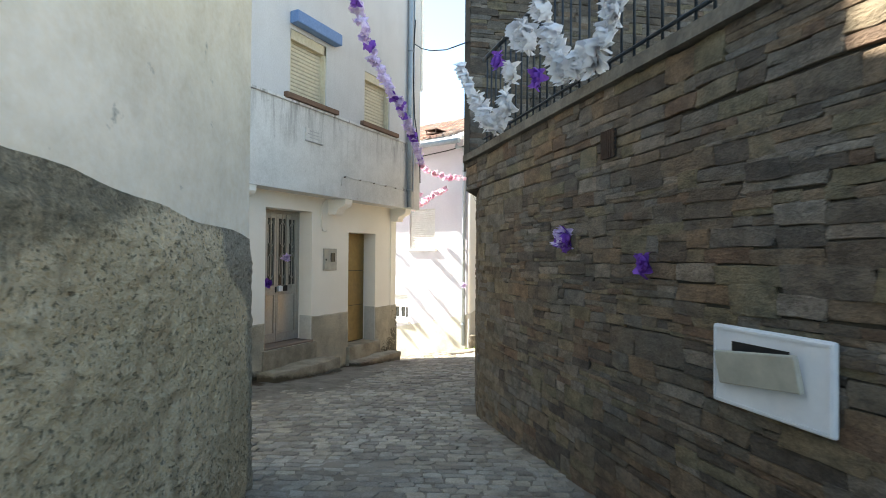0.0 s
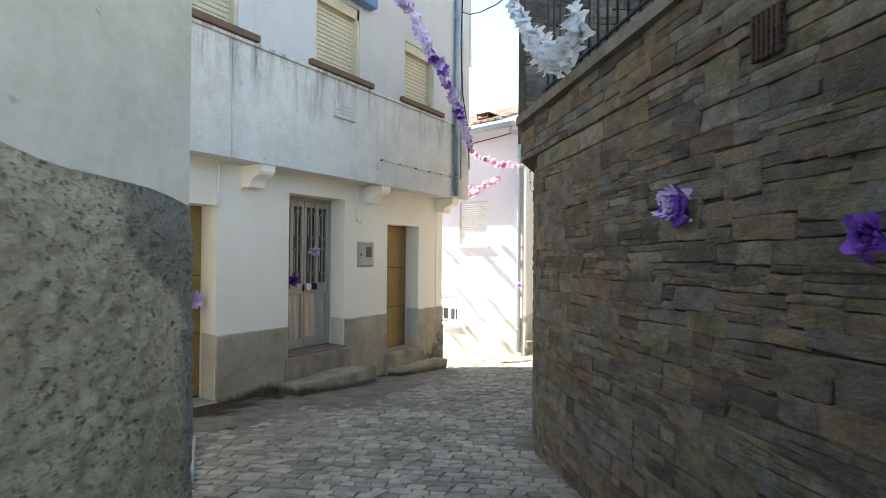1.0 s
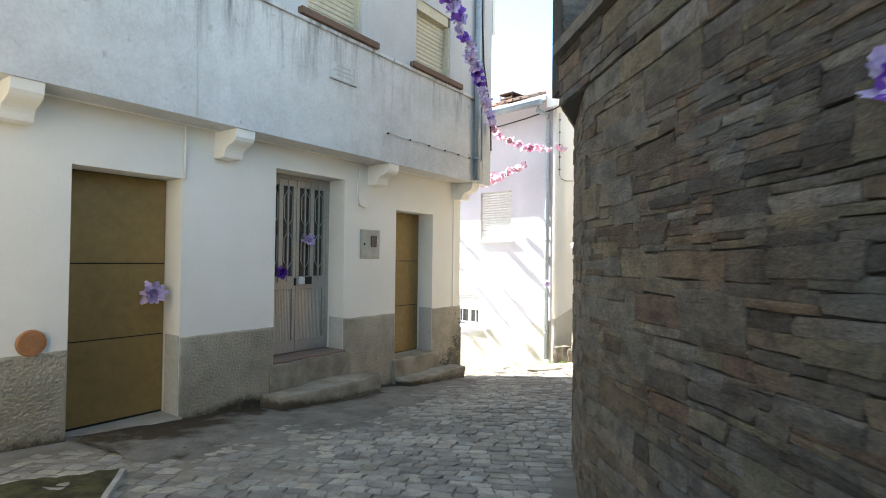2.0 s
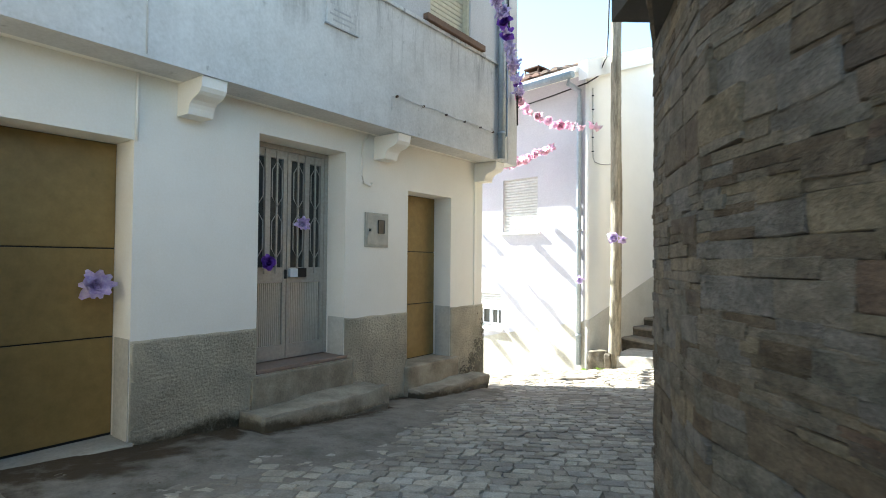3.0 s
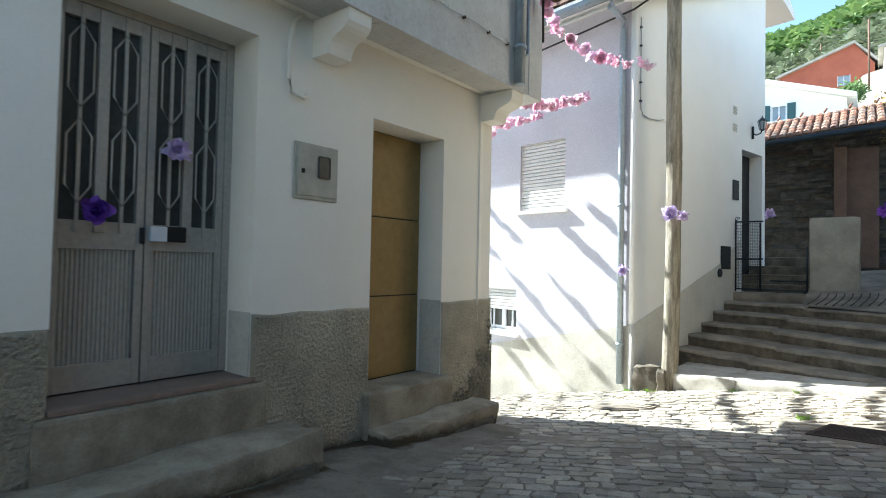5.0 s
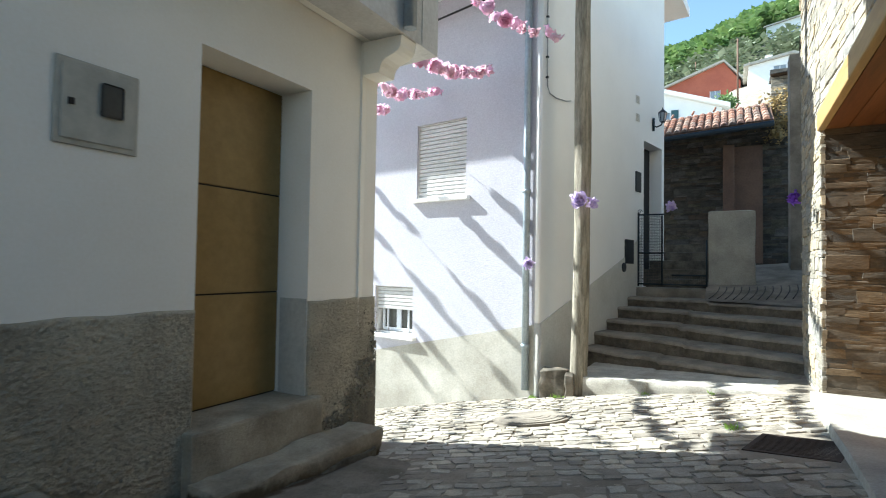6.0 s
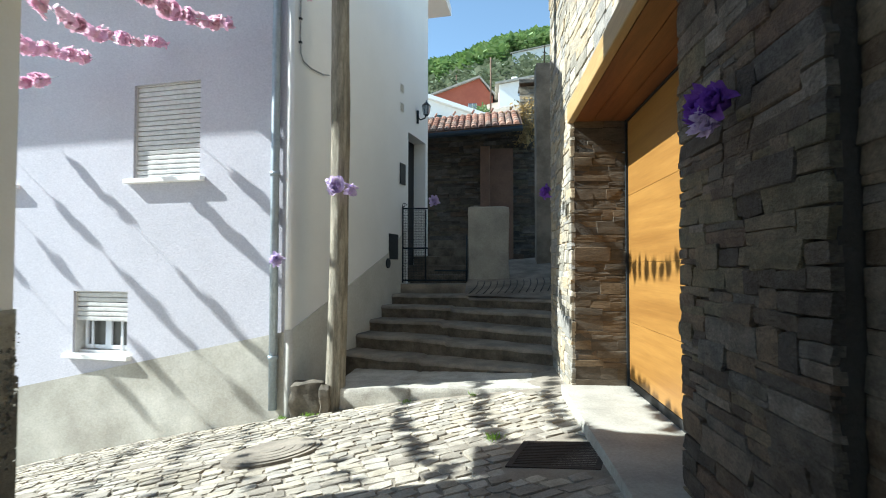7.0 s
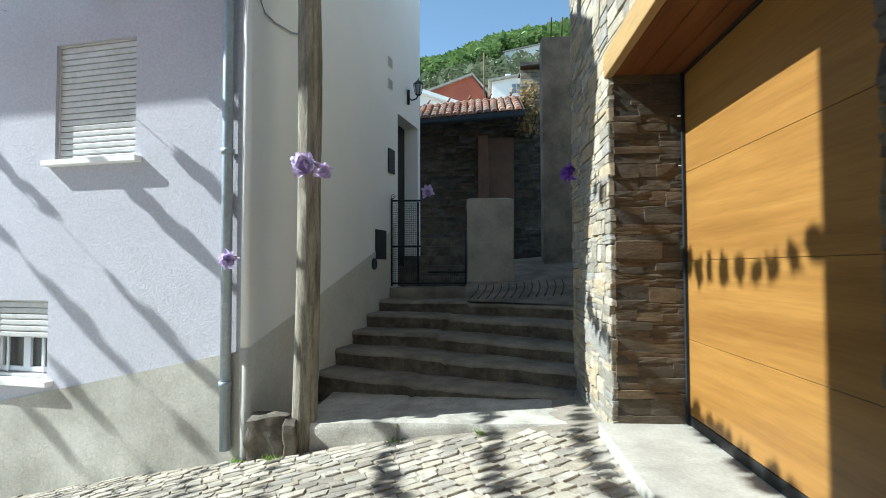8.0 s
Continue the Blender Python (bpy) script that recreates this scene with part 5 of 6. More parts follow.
def stair(z, yl, ym, yr, rise, seed, back=1.3):
    """One worn concrete step: a bent nosing line from the house wall over the middle to the far wall, patched in two lengths."""
    tread, riser = bmesh.new(), bmesh.new()
    rng = random.Random(seed)
    seam = rng.uniform(0.40, 0.50)
    n = 110
    rows = []
    for i in range(n + 1):
        t = i / n
        x = side_x(yl) * (1 - t) + (1.01 + 0.415 * max(0, yr - 13.4)) * t
        y = yl * (1 - t) ** 2 + (4 * ym - yl - yr) / 2 * 2 * t * (1 - t) + yr * t * t
        w = 0.03 * noise.noise((x * 3 + seed, y, z)) + 0.016 * noise.noise((x * 11 + seed, y, z)) + 0.009 * noise.noise((x * 27 + seed, y, z))
        h = 0.018 * noise.noise((x * 2.5, seed * 2.2, z)) + 0.006 * noise.noise((x * 9, seed, z))
        side = smoothstep(seam - 0.012, seam + 0.012, t) - 0.5
        w += 0.035 * side
        h -= 0.022 * side + 0.020 * max(0, 1 - abs(t - seam) / 0.012)
        rows.append((x, y, w, h))
    def strip(bm, sections, smooth):
        grid = [[bm.verts.new((x, yy, zz)) for yy, zz in sections(y, w, h)] for x, y, w, h in rows]
        for a, b in zip(grid, grid[1:]):
            for k in range(len(a) - 1):
                bm.faces.new((a[k], b[k], b[k + 1], a[k + 1])).smooth = smooth
        bmesh.ops.recalc_face_normals(bm, faces=bm.faces)
    strip(tread, lambda y, w, h: ((y + w - 0.004, z - 0.04 + h), (y + w, z - 0.026 + h), (y + 0.014 + w, z - 0.008 + h), (y + 0.05 + w, z + h), (y + 0.25, z + h * 0.7 + 0.004), (y + back, z + 0.01)), True)
    strip(riser, lambda y, w, h: ((y + 0.02 + w, z - rise - 0.1), (y + 0.012 + 0.6 * w, z - rise * 0.55 + h), (y + 0.004 + w, z - 0.036 + h)), False)
    step = thing("step", "worn grey concrete step of the outdoor stair", "step", "steps of the outdoor stair", at=(0, yl, z))
    bpy.context.view_layer.update()
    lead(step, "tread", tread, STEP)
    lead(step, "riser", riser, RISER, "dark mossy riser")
    return step


for i, (z, a, b, c) in enumerate(((-0.03, 13.9, 13.38, 13.03), (0.137, 14.29, 13.80, 13.25), (0.285, 14.70, 14.25, 13.55), (0.445, 15.08, 14.72, 13.85), (0.595, 15.46, 15.12, 14.25))):
    stair(z, a, b, c, 0.17, i + 1)
tagged(part("step", rough_slab((-1.10, 15.80, 0.3), (-0.05, 17.0, 0.745), 19, None, 0.012, 6), STEP), "top step before the iron gate", "step", "steps of the outdoor stair")
SHEAR = Matrix(((1, 0, 0, 0), (-0.16, 1, 0, -0.16 * 1.3), (0.055, 0, 1, 0.055 * 1.3), (0, 0, 0, 1)))
landing = thing("landing", "broad pale concrete landing with a broken front edge", "landing", at=(-0.2, 13.2, -0.3))
bpy.context.view_layer.update()
lead(landing, "slab", rough_slab((-1.30, 12.74, -0.8), (-0.49, 14.2, -0.184), 11, SHEAR, 0.008, 18), PALE_CONCRETE)
lead(landing, "slab", rough_slab((-0.52, 12.752, -0.8), (0.97, 14.2, -0.187), 12, SHEAR, 0.010, 22), PALE_CONCRETE)


def ramp_z(x, y):
    return 0.602 + 0.20 * max(0, y - 15.0) + 0.08 * smoothstep(0.2, 1.6, x) * smoothstep(14.6, 15.4, y)


bm = bmesh.new()
n = 16
grid = []
for j in range(n + 1):
    row = []
    for i in range(n + 1):
        x = -0.06 + 2.6 * i / n
        t = min(1, max(0, (x + 1.17) / 2.53))
        y0 = 15.46 * (1 - t) ** 2 + (4 * 15.12 - 15.46 - 14.25) * t * (1 - t) + 14.25 * t * t + 0.06
        y = y0 + (17.6 - y0) * j / n
        row.append(bm.verts.new((x, y, (0.60 if j == 0 else ramp_z(x, y)) + 0.006 * noise.noise((x * 4, y * 4, 0)))))
    grid.append(row)
for a, b in zip(grid, grid[1:]):
    for i in range(n):
        bm.faces.new((a[i], a[i + 1], b[i + 1], b[i])).smooth = True
ramp = tagged(part("ramp", bm, STEP), "grooved dark concrete ramp beside the stair", "ramp", kind="structure")
for k in range(12):
    x = 0.0 + 0.1 * k
    pts = [(x + 0.04 * math.sin(j * 0.55) + 0.02 * j, 15.15 + 0.15 * j) for j in range(6)]
    lead(ramp, "groove", tube([(px, py, ramp_z(px, py) + 0.002) for px, py in pts], 0.007, 4), DARK)
# these steps take the dark riser colour for the shade behind the gate
for k in range(5):
    tagged(part("step", rough_slab((-1.15 + 0.05 * k, 16.25 + 0.36 * k, 0.3), (0.1, 17.2 + 0.36 * k, 0.88 + 0.16 * k), 20 + k, None, 0.01, 5), RISER), "worn step behind the iron gate, darkened for the shade", "step", "steps behind the gate")

# ---- slab, gate, pole, pillar ----
tagged(part("upright_slab", rough_slab((-0.045, 16.05, 0.55), (0.60, 16.17, 1.965), 31, None, 0.012, 12), CONCRETE), "upright chipped concrete slab beside the gate", "slab")
gate = thing("iron_gate", "dark blue-black iron gate with wire mesh, standing open", "gate", at=(-1.0, 15.9, 0.74))
bpy.context.view_layer.update()
Gm = frame_at((-1.06, 15.86, 0.0), (1.0, 0.03))
for a, b in (((0.0, 0.76), (0.0, 1.95)), ((0.36, 0.78), (0.36, 1.9)), ((1.0, 0.78), (1.0, 1.5)), ((0.0, 1.92), (0.40, 1.92)), ((0.0, 1.30), (0.40, 1.30)), ((0.0, 0.80), (1.0, 0.80)), ((0.5, 0.95), (1.0, 0.95))):
    lead(gate, "gate_bar", tube([Gm @ Vector((a[0], 0, a[1])), Gm @ Vector((b[0], 0, b[1]))], 0.014, 6), IRON)
for k in range(14):
    lead(gate, "mesh_wire", tube([Gm @ Vector((0.025 * k + 0.02, 0.004, 0.8)), Gm @ Vector((0.025 * k + 0.02, 0.004, 1.92))], 0.0022, 4), IRON)
for k in range(44):
    lead(gate, "mesh_wire", tube([Gm @ Vector((0.0, -0.004, 0.81 + 0.025 * k)), Gm @ Vector((0.36, -0.004, 0.81 + 0.025 * k))], 0.0022, 4), IRON)
for k in range(24):
    lead(gate, "mesh_wire", tube([Gm @ Vector((0.38 + 0.026 * k, 0.0, 0.8)), Gm @ Vector((0.38 + 0.026 * k, 0.0, 0.95))], 0.0022, 4), IRON)
lead(gate, "scroll", tube([Gm @ Vector((0.02 + 0.04 * (1 - k / 16) * math.cos(k * 0.6), 0, 1.97 + 0.04 * (1 - k / 16) * math.sin(k * 0.6))) for k in range(14)], 0.006, 5), IRON)


def pole():
    """A tapering, slightly crooked, cracked timber pole."""
    bm = bmesh.new()
    sides, n = 28, 130
    rings = []
    for i in range(n + 1):
        z = -0.5 + 8.5 * i / n
        cx, cy = -1.242 + 0.006 * z + 0.012 * math.sin(z * 1.1), 12.80 + 0.01 * math.sin(z * 0.8)
        r = 0.096 - 0.0025 * z
        ring = []
        for k in range(sides):
            a = math.tau * k / sides
            d = r * (1 + 0.09 * noise.noise((math.cos(a) * 2.0, math.sin(a) * 2.0, z * 0.9)) + 0.07 * noise.noise((math.cos(a) * 6, math.sin(a) * 6, z * 1.8)) + 0.03 * noise.noise((math.cos(a) * 9, math.sin(a) * 9, z * 9)) - 0.10 * max(0, noise.noise((math.cos(a) * 5, math.sin(a) * 5, z * 0.35 + 4)) - 0.25))
            ring.append(bm.verts.new((cx + d * math.cos(a), cy + d * math.sin(a), z)))
        rings.append(ring)
    for a, b in zip(rings, rings[1:]):
        for k in range(sides):
            bm.faces.new((a[k], a[(k + 1) % sides], b[(k + 1) % sides], b[k])).smooth = True
    bm.faces.new(rings[-1])
    bmesh.ops.recalc_face_normals(bm, faces=bm.faces)
    return bm


utility = thing("utility_pole", "weathered wooden utility pole with cracks and green algae", "utility pole", at=(-1.215, 12.80, -0.4))
bpy.context.view_layer.update()
lead(utility, "pole", pole(), POLE_WOOD)
lead(utility, "cable", tube([(-1.32, 12.70, 8.0), (-1.31, 12.70, 6.0), (-1.33, 12.70, 5.3), (-1.36, 12.70, 4.9), (-1.52, 12.74, 4.62), (-1.72, 12.76, 4.55), (-2.4, 12.8, 4.45), (-4.0, 13.1, 4.35)], 0.014, 5), CABLE, "black service cable")
tagged(part("corner_stone", rough_slab((-1.66, 12.66, -0.7), (-1.36, 12.95, -0.13), 41, None, 0.05, 9), RISER), "rough stone block at the house corner", "stone")
tagged(part("corner_stone", rough_slab((-1.36, 12.60, -0.7), (-1.27, 12.9, -0.16), 42, None, 0.035, 9), RISER), "rough broken concrete block beside the pole", "stone")
pillar = thing("concrete_pillar", "tall bare concrete pillar with rusty bars on top", "pillar", at=(1.3, 17.2, 0.5))
bpy.context.view_layer.update()
# shaft takes the dark step colour to carry the shade it stands in
lead(pillar, "shaft", boxes(((1.12, 17.0, 0.3), (2.6, 17.4, 4.6)), bevel=0.01), STEP)
for x in (1.27, 1.44, 1.62):
    lead(pillar, "bar", tube([(x, 17.1, 4.6), (x + 0.01, 17.1, 4.95)], 0.01, 5), RUSTY)

# ---- fittings of the white house ----
def side(name, lo, hi, mat, parent=None, label="", bevel=0.004):
    return wh(name, boxes((lo, hi), m=S, bevel=bevel), mat, parent, label)


side("side_door", (H_DOOR[0], 0.22, H_DOOR[2]), (H_DOOR[1], 0.28, H_DOOR[3]), DARK, label="dark recessed side door")
side("service_hatch", (2.59, -0.02, 1.12), (2.93, -0.002, 1.50), IRON, label="black meter hatch")
side("service_hatch", (3.02, -0.02, 2.30), (3.24, -0.002, 2.63), IRON, label="black meter hatch")
bm = bmesh.new()
bmesh.ops.create_cone(bm, cap_ends=True, segments=20, radius1=0.075, radius2=0.07, depth=0.03, matrix=S @ Matrix.Translation((2.53, -0.015, 1.06)) @ Matrix.Rotation(radians(90), 4, "X"))
wh("round_cover", bm, IRON)
for z in (3.45, 3.75):
    g = side("louvre_vent", (3.02, -0.006, z), (3.18, -0.002, z + 0.14), HOUSE_WHITE)
    for k in range(5):
        wh("louvre", boxes(((3.03, -0.014, z + 0.012 + 0.026 * k), (3.17, -0.007, z + 0.024 + 0.026 * k)), m=S), PLINTH_GREY, g)
Lp = S @ Vector((3.80, -0.02, 3.64))
lantern = thing("wall_lantern", "black iron wall lantern with glass panes", "lantern", at=Lp)
bpy.context.view_layer.update()
lo = Lp + Vector((0.15, -0.03, -0.01))
lead(lantern, "bracket", tube([Lp + Vector((0, 0, -0.1)), Lp + Vector((0.05, -0.01, -0.14)), Lp + Vector((0.12, -0.02, -0.12)), lo + Vector((0, 0, -0.06))], 0.012, 6), IRON)
lead(lantern, "wall_plate", tube([Lp + Vector((0.0, 0, -0.2)), Lp + Vector((0.0, 0, 0.02))], 0.022, 6), IRON)
for nm, r1, r2, z0, z1, mt in (("cap", 0.082, 0.012, 0.10, 0.165, IRON), ("glass", 0.042, 0.068, -0.05, 0.095, GLASS_PALE), ("base", 0.022, 0.046, -0.07, -0.052, IRON), ("finial", 0.012, 0.004, 0.166, 0.20, IRON)):
    bm = bmesh.new()
    bmesh.ops.create_cone(bm, cap_ends=True, segments=6, radius1=r1, radius2=r2, depth=z1 - z0, matrix=Matrix.Translation(lo + Vector((0, 0, (z0 + z1) / 2))))
    lead(lantern, nm, bm, mt)
for k in range(6):
    a = math.tau * k / 6
    lead(lantern, "rib", tube([lo + Vector((0.045 * math.cos(a), 0.045 * math.sin(a), -0.05)), lo + Vector((0.072 * math.cos(a), 0.072 * math.sin(a), 0.098))], 0.006, 4), IRON)
wh("cable", tube([S @ Vector(p) for p in ((0.13, -0.015, 4.5), (0.13, -0.015, 4.0), (0.13, -0.015, 3.5), (0.14, -0.015, 3.25), (0.20, -0.015, 3.18), (0.36, -0.015, 3.16), (0.60, -0.02, 3.18), (0.72, -0.03, 3.21))], 0.008, 5), WIRE_GREY, label="grey cable on clips")
for z in (4.35, 4.1, 3.85, 3.6, 3.35):
    wh("cable_clip", boxes(((0.115, -0.03, z), (0.145, -0.002, z + 0.02)), m=S), IRON)
# lower window: casement with iron bars
a, b, c, d = WIN_B
gl = wh("window_glass", boxes(((a + 0.05, 0.15, c + 0.04), (b - 0.05, 0.156, d - 0.05)), m=F), GLASS_DARK)
wh("casement", boxes(((a + 0.05, 0.12, c + 0.04), (a + 0.085, 0.148, c + 0.4)), (((a + b) / 2 - 0.04, 0.12, c + 0.04), ((a + b) / 2 + 0.04, 0.148, c + 0.4)), ((b - 0.085, 0.12, c + 0.04), (b - 0.05, 0.148, c + 0.4)), ((a + 0.05, 0.12, c + 0.04), (b - 0.05, 0.148, c + 0.085)), m=F, bevel=0.003), PLASTIC_WHITE, label="white casement")
for u in (a + 0.17, b - 0.17):
    wh("window_bar", boxes(((u - 0.012, 0.10, c + 0.04), (u + 0.012, 0.118, c + 0.4)), m=F, bevel=0.003), PLASTIC_WHITE)
wh("window_glass", boxes(((WIN_C[0] + 0.05, 0.15, WIN_C[2] + 0.04), (WIN_C[1] - 0.05, 0.156, WIN_C[3] - 0.05)), m=F), GLASS_DARK)


def tiled(name, parent, place, u0, u1, v0, v1, mat, pitch=0.2, course=0.34):
    """Rows of barrel tiles on a slope: place(u, v, lift) gives a place on it."""
    verts, faces = [], []
    rng = random.Random(3)
    nu, nv = int((u1 - u0) / pitch), int((v1 - v0) / course)
    for j in range(nv):
        for i in range(nu):
            cu, cv = u0 + (i + 0.5) * pitch + rng.uniform(-0.01, 0.01), v0 + j * course
            base = len(verts)
            for dv, lift in ((-0.04, 0.025), (course, 0.0)):
                for k in range(5):
                    a = math.pi * k / 4
                    verts.append(tuple(place(cu + math.cos(a) * pitch * 0.42, cv + dv, lift + math.sin(a) * 0.06)))
            faces += [(base + k, base + k + 1, base + 6 + k, base + 5 + k) for k in range(4)]
            faces.append(tuple(base + k for k in range(5)))
    me = bpy.data.meshes.new(name)
    me.from_pydata(verts, [], faces)
    me.materials.append(mat)
    ob = new(name, me)
    adopt(ob, parent)
    return tagged(ob, "rows of curved terracotta tiles", kind="stuff")


tiled("roof_tiles", white_house, lambda u, v, h: roof_point(u, v, 0.11 + h), -9.2, 0.0, -0.57, 4.7, TILE)
sk = wh("skylight", boxes(((-0.2, -0.28, 0.0), (0.2, 0.28, 0.05)), ((-0.22, -0.3, 0.13), (0.22, 0.3, 0.17)), ((-0.2, -0.28, 0.05), (-0.17, -0.25, 0.13)), ((0.17, 0.25, 0.05), (0.2, 0.28, 0.13)), ((-0.2, 0.25, 0.05), (-0.17, 0.28, 0.13)), ((0.17, -0.28, 0.05), (0.2, -0.25, 0.13)), m=Matrix.Translation(roof_point(-1.0, -0.1, 0.12)) @ F.to_3x3().to_4x4() @ Matrix.Scale(0.8, 4), bevel=0.01), RUSTY, label="brown framed roof hatch")

# ---- stone hut with tiled roof behind ----
hut = thing("stone_hut", "old schist hut with mossy terracotta roof", "hut", at=(-0.5, 20, 1.5))
bpy.context.view_layer.update()
HUT_PATH = [Vector((-4.0, 20.6, 0)), Vector((2.1, 19.9, 0))]
adopt(backing("wall", HUT_PATH, 0.0, 4.3, 0.02, 0.5), hut)
HUT_GABLE = [Vector((1.02, 20.05, 0)), Vector((2.1, 20.0, 0))]
hut_gable = adopt(backing("gable_wall", HUT_GABLE, 3.6, 5.2, 0.02, 0.5), hut)
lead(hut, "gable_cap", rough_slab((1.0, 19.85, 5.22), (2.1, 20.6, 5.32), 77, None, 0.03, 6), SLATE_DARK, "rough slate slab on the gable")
lead(hut, "side_wall", boxes(((0.75, 20.6, 0), (2.2, 24, 4.6))), MORTAR)
lead(hut, "post", boxes(((0.10, 19.7, 1.2), (0.32, 19.85, 3.75)), bevel=0.02), RUST, "dark timber post")
lead(hut, "dark_door", boxes(((0.30, 19.86, 1.2), (0.85, 19.97, 3.72))), RUST)


def hut_roof(u, v, lift=0.0):
    return Vector((-4.2 + u, 18.85 + 0.6 * (1 - u / 5.2) + v, 3.80 + 0.04 * u + 0.50 * v + lift))


bm = bmesh.new()
c = [(0, 0), (5.2, 0), (5.2, 1.4), (0, 1.4)]
lo_ = [bm.verts.new(hut_roof(u, v, -0.1)) for u, v in c]
hi_ = [bm.verts.new(hut_roof(u, v, 0.0)) for u, v in c]
bm.faces.new(lo_), bm.faces.new(hi_)
for k in range(4):
    bm.faces.new((lo_[k], lo_[(k + 1) % 4], hi_[(k + 1) % 4], hi_[k]))
bmesh.ops.recalc_face_normals(bm, faces=bm.faces)
lead(hut, "roof", bm, RUST)
tiled("roof_tiles", hut, hut_roof, 0.05, 5.15, 0.0, 1.3, TILE, pitch=0.15, course=0.21)
lead(hut, "gutter", tube([hut_roof(0, -0.08, -0.06), hut_roof(5.2, -0.08, -0.06)], 0.06), IRON, "dark green-grey gutter")
for k in range(11):
    lead(hut, "ridge_tile", tube([hut_roof(0.5 + 0.45 * k, 1.28, 0.05), hut_roof(0.55 + 0.45 * k, 1.30, 0.13)], 0.025, 6), TILE)


def scrub(name, label, centre, size, count, blade, mat, seed, category):
    """A loose mass of leaves on thin twigs, uneven and full of gaps."""
    rng = random.Random(seed)
    verts, faces = [], []
    lumps = [(Vector((rng.gauss(0, 0.4) * size[0], rng.gauss(0, 0.4) * size[1], rng.uniform(0, 1) * size[2])), rng.uniform(0.15, 0.4)) for _ in range(max(4, count // 40))]
    for _ in range(count):
        c, r = rng.choice(lumps)
        p = Vector(centre) + c + Vector((rng.gauss(0, 1), rng.gauss(0, 1), rng.gauss(0, 0.8))) * r * max(size) * 0.5
        d = Vector((rng.gauss(0, 1), rng.gauss(0, 1), rng.gauss(0.3, 1))).normalized()
        s = d.orthogonal().normalized()
        k = blade * rng.uniform(0.6, 1.3)
        b = len(verts)
        verts += [tuple(p), tuple(p + d * k * 0.5 + s * k * 0.3), tuple(p + d * k), tuple(p + d * k * 0.5 - s * k * 0.3)]
        faces.append((b, b + 1, b + 2, b + 3))
    me = bpy.data.meshes.new(name)
    me.from_pydata(verts, [], faces)
    me.materials.append(mat)
    return tagged(new(name, me), label, category, kind="stuff")


scrub("dry_creeper", "dry yellow-brown creeper on the hut wall", (1.15, 19.9, 3.9), (0.3, 0.2, 0.8), 700, 0.09, DRY, 5, "creeper")
scrub("bush", "green bush behind the hut roof", (-0.25, 46, 11.3), (0.75, 0.8, 1.0), 900, 0.24, LEAF, 6, "bush")


# ---- houses up the hill ----
def simple_house(name, label, x0, x1, y0, y1, z0, ze, zr, wall_mat, roof_mat, ridge_x=None, windows=()):
    """A far house: walls, pitched roof with overhang, windows set into the front."""
    h = thing(name, label, "house", at=((x0 + x1) / 2, y0, z0))
    bpy.context.view_layer.update()
    rx = (x0 + x1) / 2 if ridge_x is None else ridge_x
    bm = bmesh.new()
    m = frame_at((0, y0, 0), (1, 0))
    pierced_wall(bm, m, x0, x1, z0, ze, 0.3, windows)
    v = [bm.verts.new(p) for p in ((x0, y0, ze), (x1, y0, ze), (rx, y0, zr), (x0, y0 + 0.3, ze), (x1, y0 + 0.3, ze), (rx, y0 + 0.3, zr))]
    for f in ((0, 1, 2), (3, 5, 4), (0, 2, 5, 3), (1, 4, 5, 2)):
        bm.faces.new([v[i] for i in f])
    box(bm, (x0, y0 + 0.3, z0), (x0 + 0.3, y1, ze))
    box(bm, (x1 - 0.3, y0 + 0.3, z0), (x1, y1, ze))
    lead(h, "wall", bm, wall_mat)
    bm = bmesh.new()
    for a, b in (((x0 - 0.4, ze - 0.12), (rx, zr)), ((rx, zr), (x1 + 0.4, ze - 0.12))):
        q = [bm.verts.new(p) for p in ((a[0], y0 - 0.4, a[1]), (b[0], y0 - 0.4, b[1]), (b[0], y1, b[1]), (a[0], y1, a[1]))]
        w = [bm.verts.new(p.co + Vector((0, 0, 0.22))) for p in q]
        bm.faces.new(q), bm.faces.new(w)
        for k in range(4):
            bm.faces.new((q[k], q[(k + 1) % 4], w[(k + 1) % 4], w[k]))
    bmesh.ops.recalc_face_normals(bm, faces=bm.faces)
    lead(h, "roof", bm, roof_mat)
    for a, b, c, d in windows:
        w = lead(h, "window", boxes(((a, y0 + 0.12, c), (b, y0 + 0.16, d))), GLASS_PALE)
        lead(w, "frame", boxes(((a, y0 + 0.06, c), (a + 0.06, y0 + 0.115, d)), ((b - 0.06, y0 + 0.06, c), (b, y0 + 0.115, d)), (((a + b) / 2 - 0.03, y0 + 0.06, c), ((a + b) / 2 + 0.03, y0 + 0.115, d))), PLASTIC_WHITE)
    return h


gab = simple_house("village_house", "white gabled village house with dark green window shutters", -6.4, -0.25, 38.4, 45, 4, 9.66, 10.88, HOUSE_WHITE, HOUSE_WHITE, -3.6, [(-3.45, -2.75, 8.95, 9.75)])
for x in (-3.85, -2.72):
    lead(gab, "window_shutter", boxes(((x, 38.34, 8.93), (x + 0.37, 38.39, 9.77)), bevel=0.01), SHUTTER_TEAL, "dark green shutter")
simple_house("village_house", "red-painted house with grey gable roof up the hill", -6.5, 0.9, 68.4, 76, 12, 20.3, 22.4, RED_BRICK, CONCRETE, -0.6, [(-1.9, -0.9, 18.6, 19.6)])
w2 = simple_house("village_house", "white house with a small chimney up the hill", 1.5, 6.2, 63.4, 70, 12, 20.0, 20.5, HOUSE_WHITE, CONCRETE, 5.0, [(3.45, 4.5, 18.7, 19.7)])
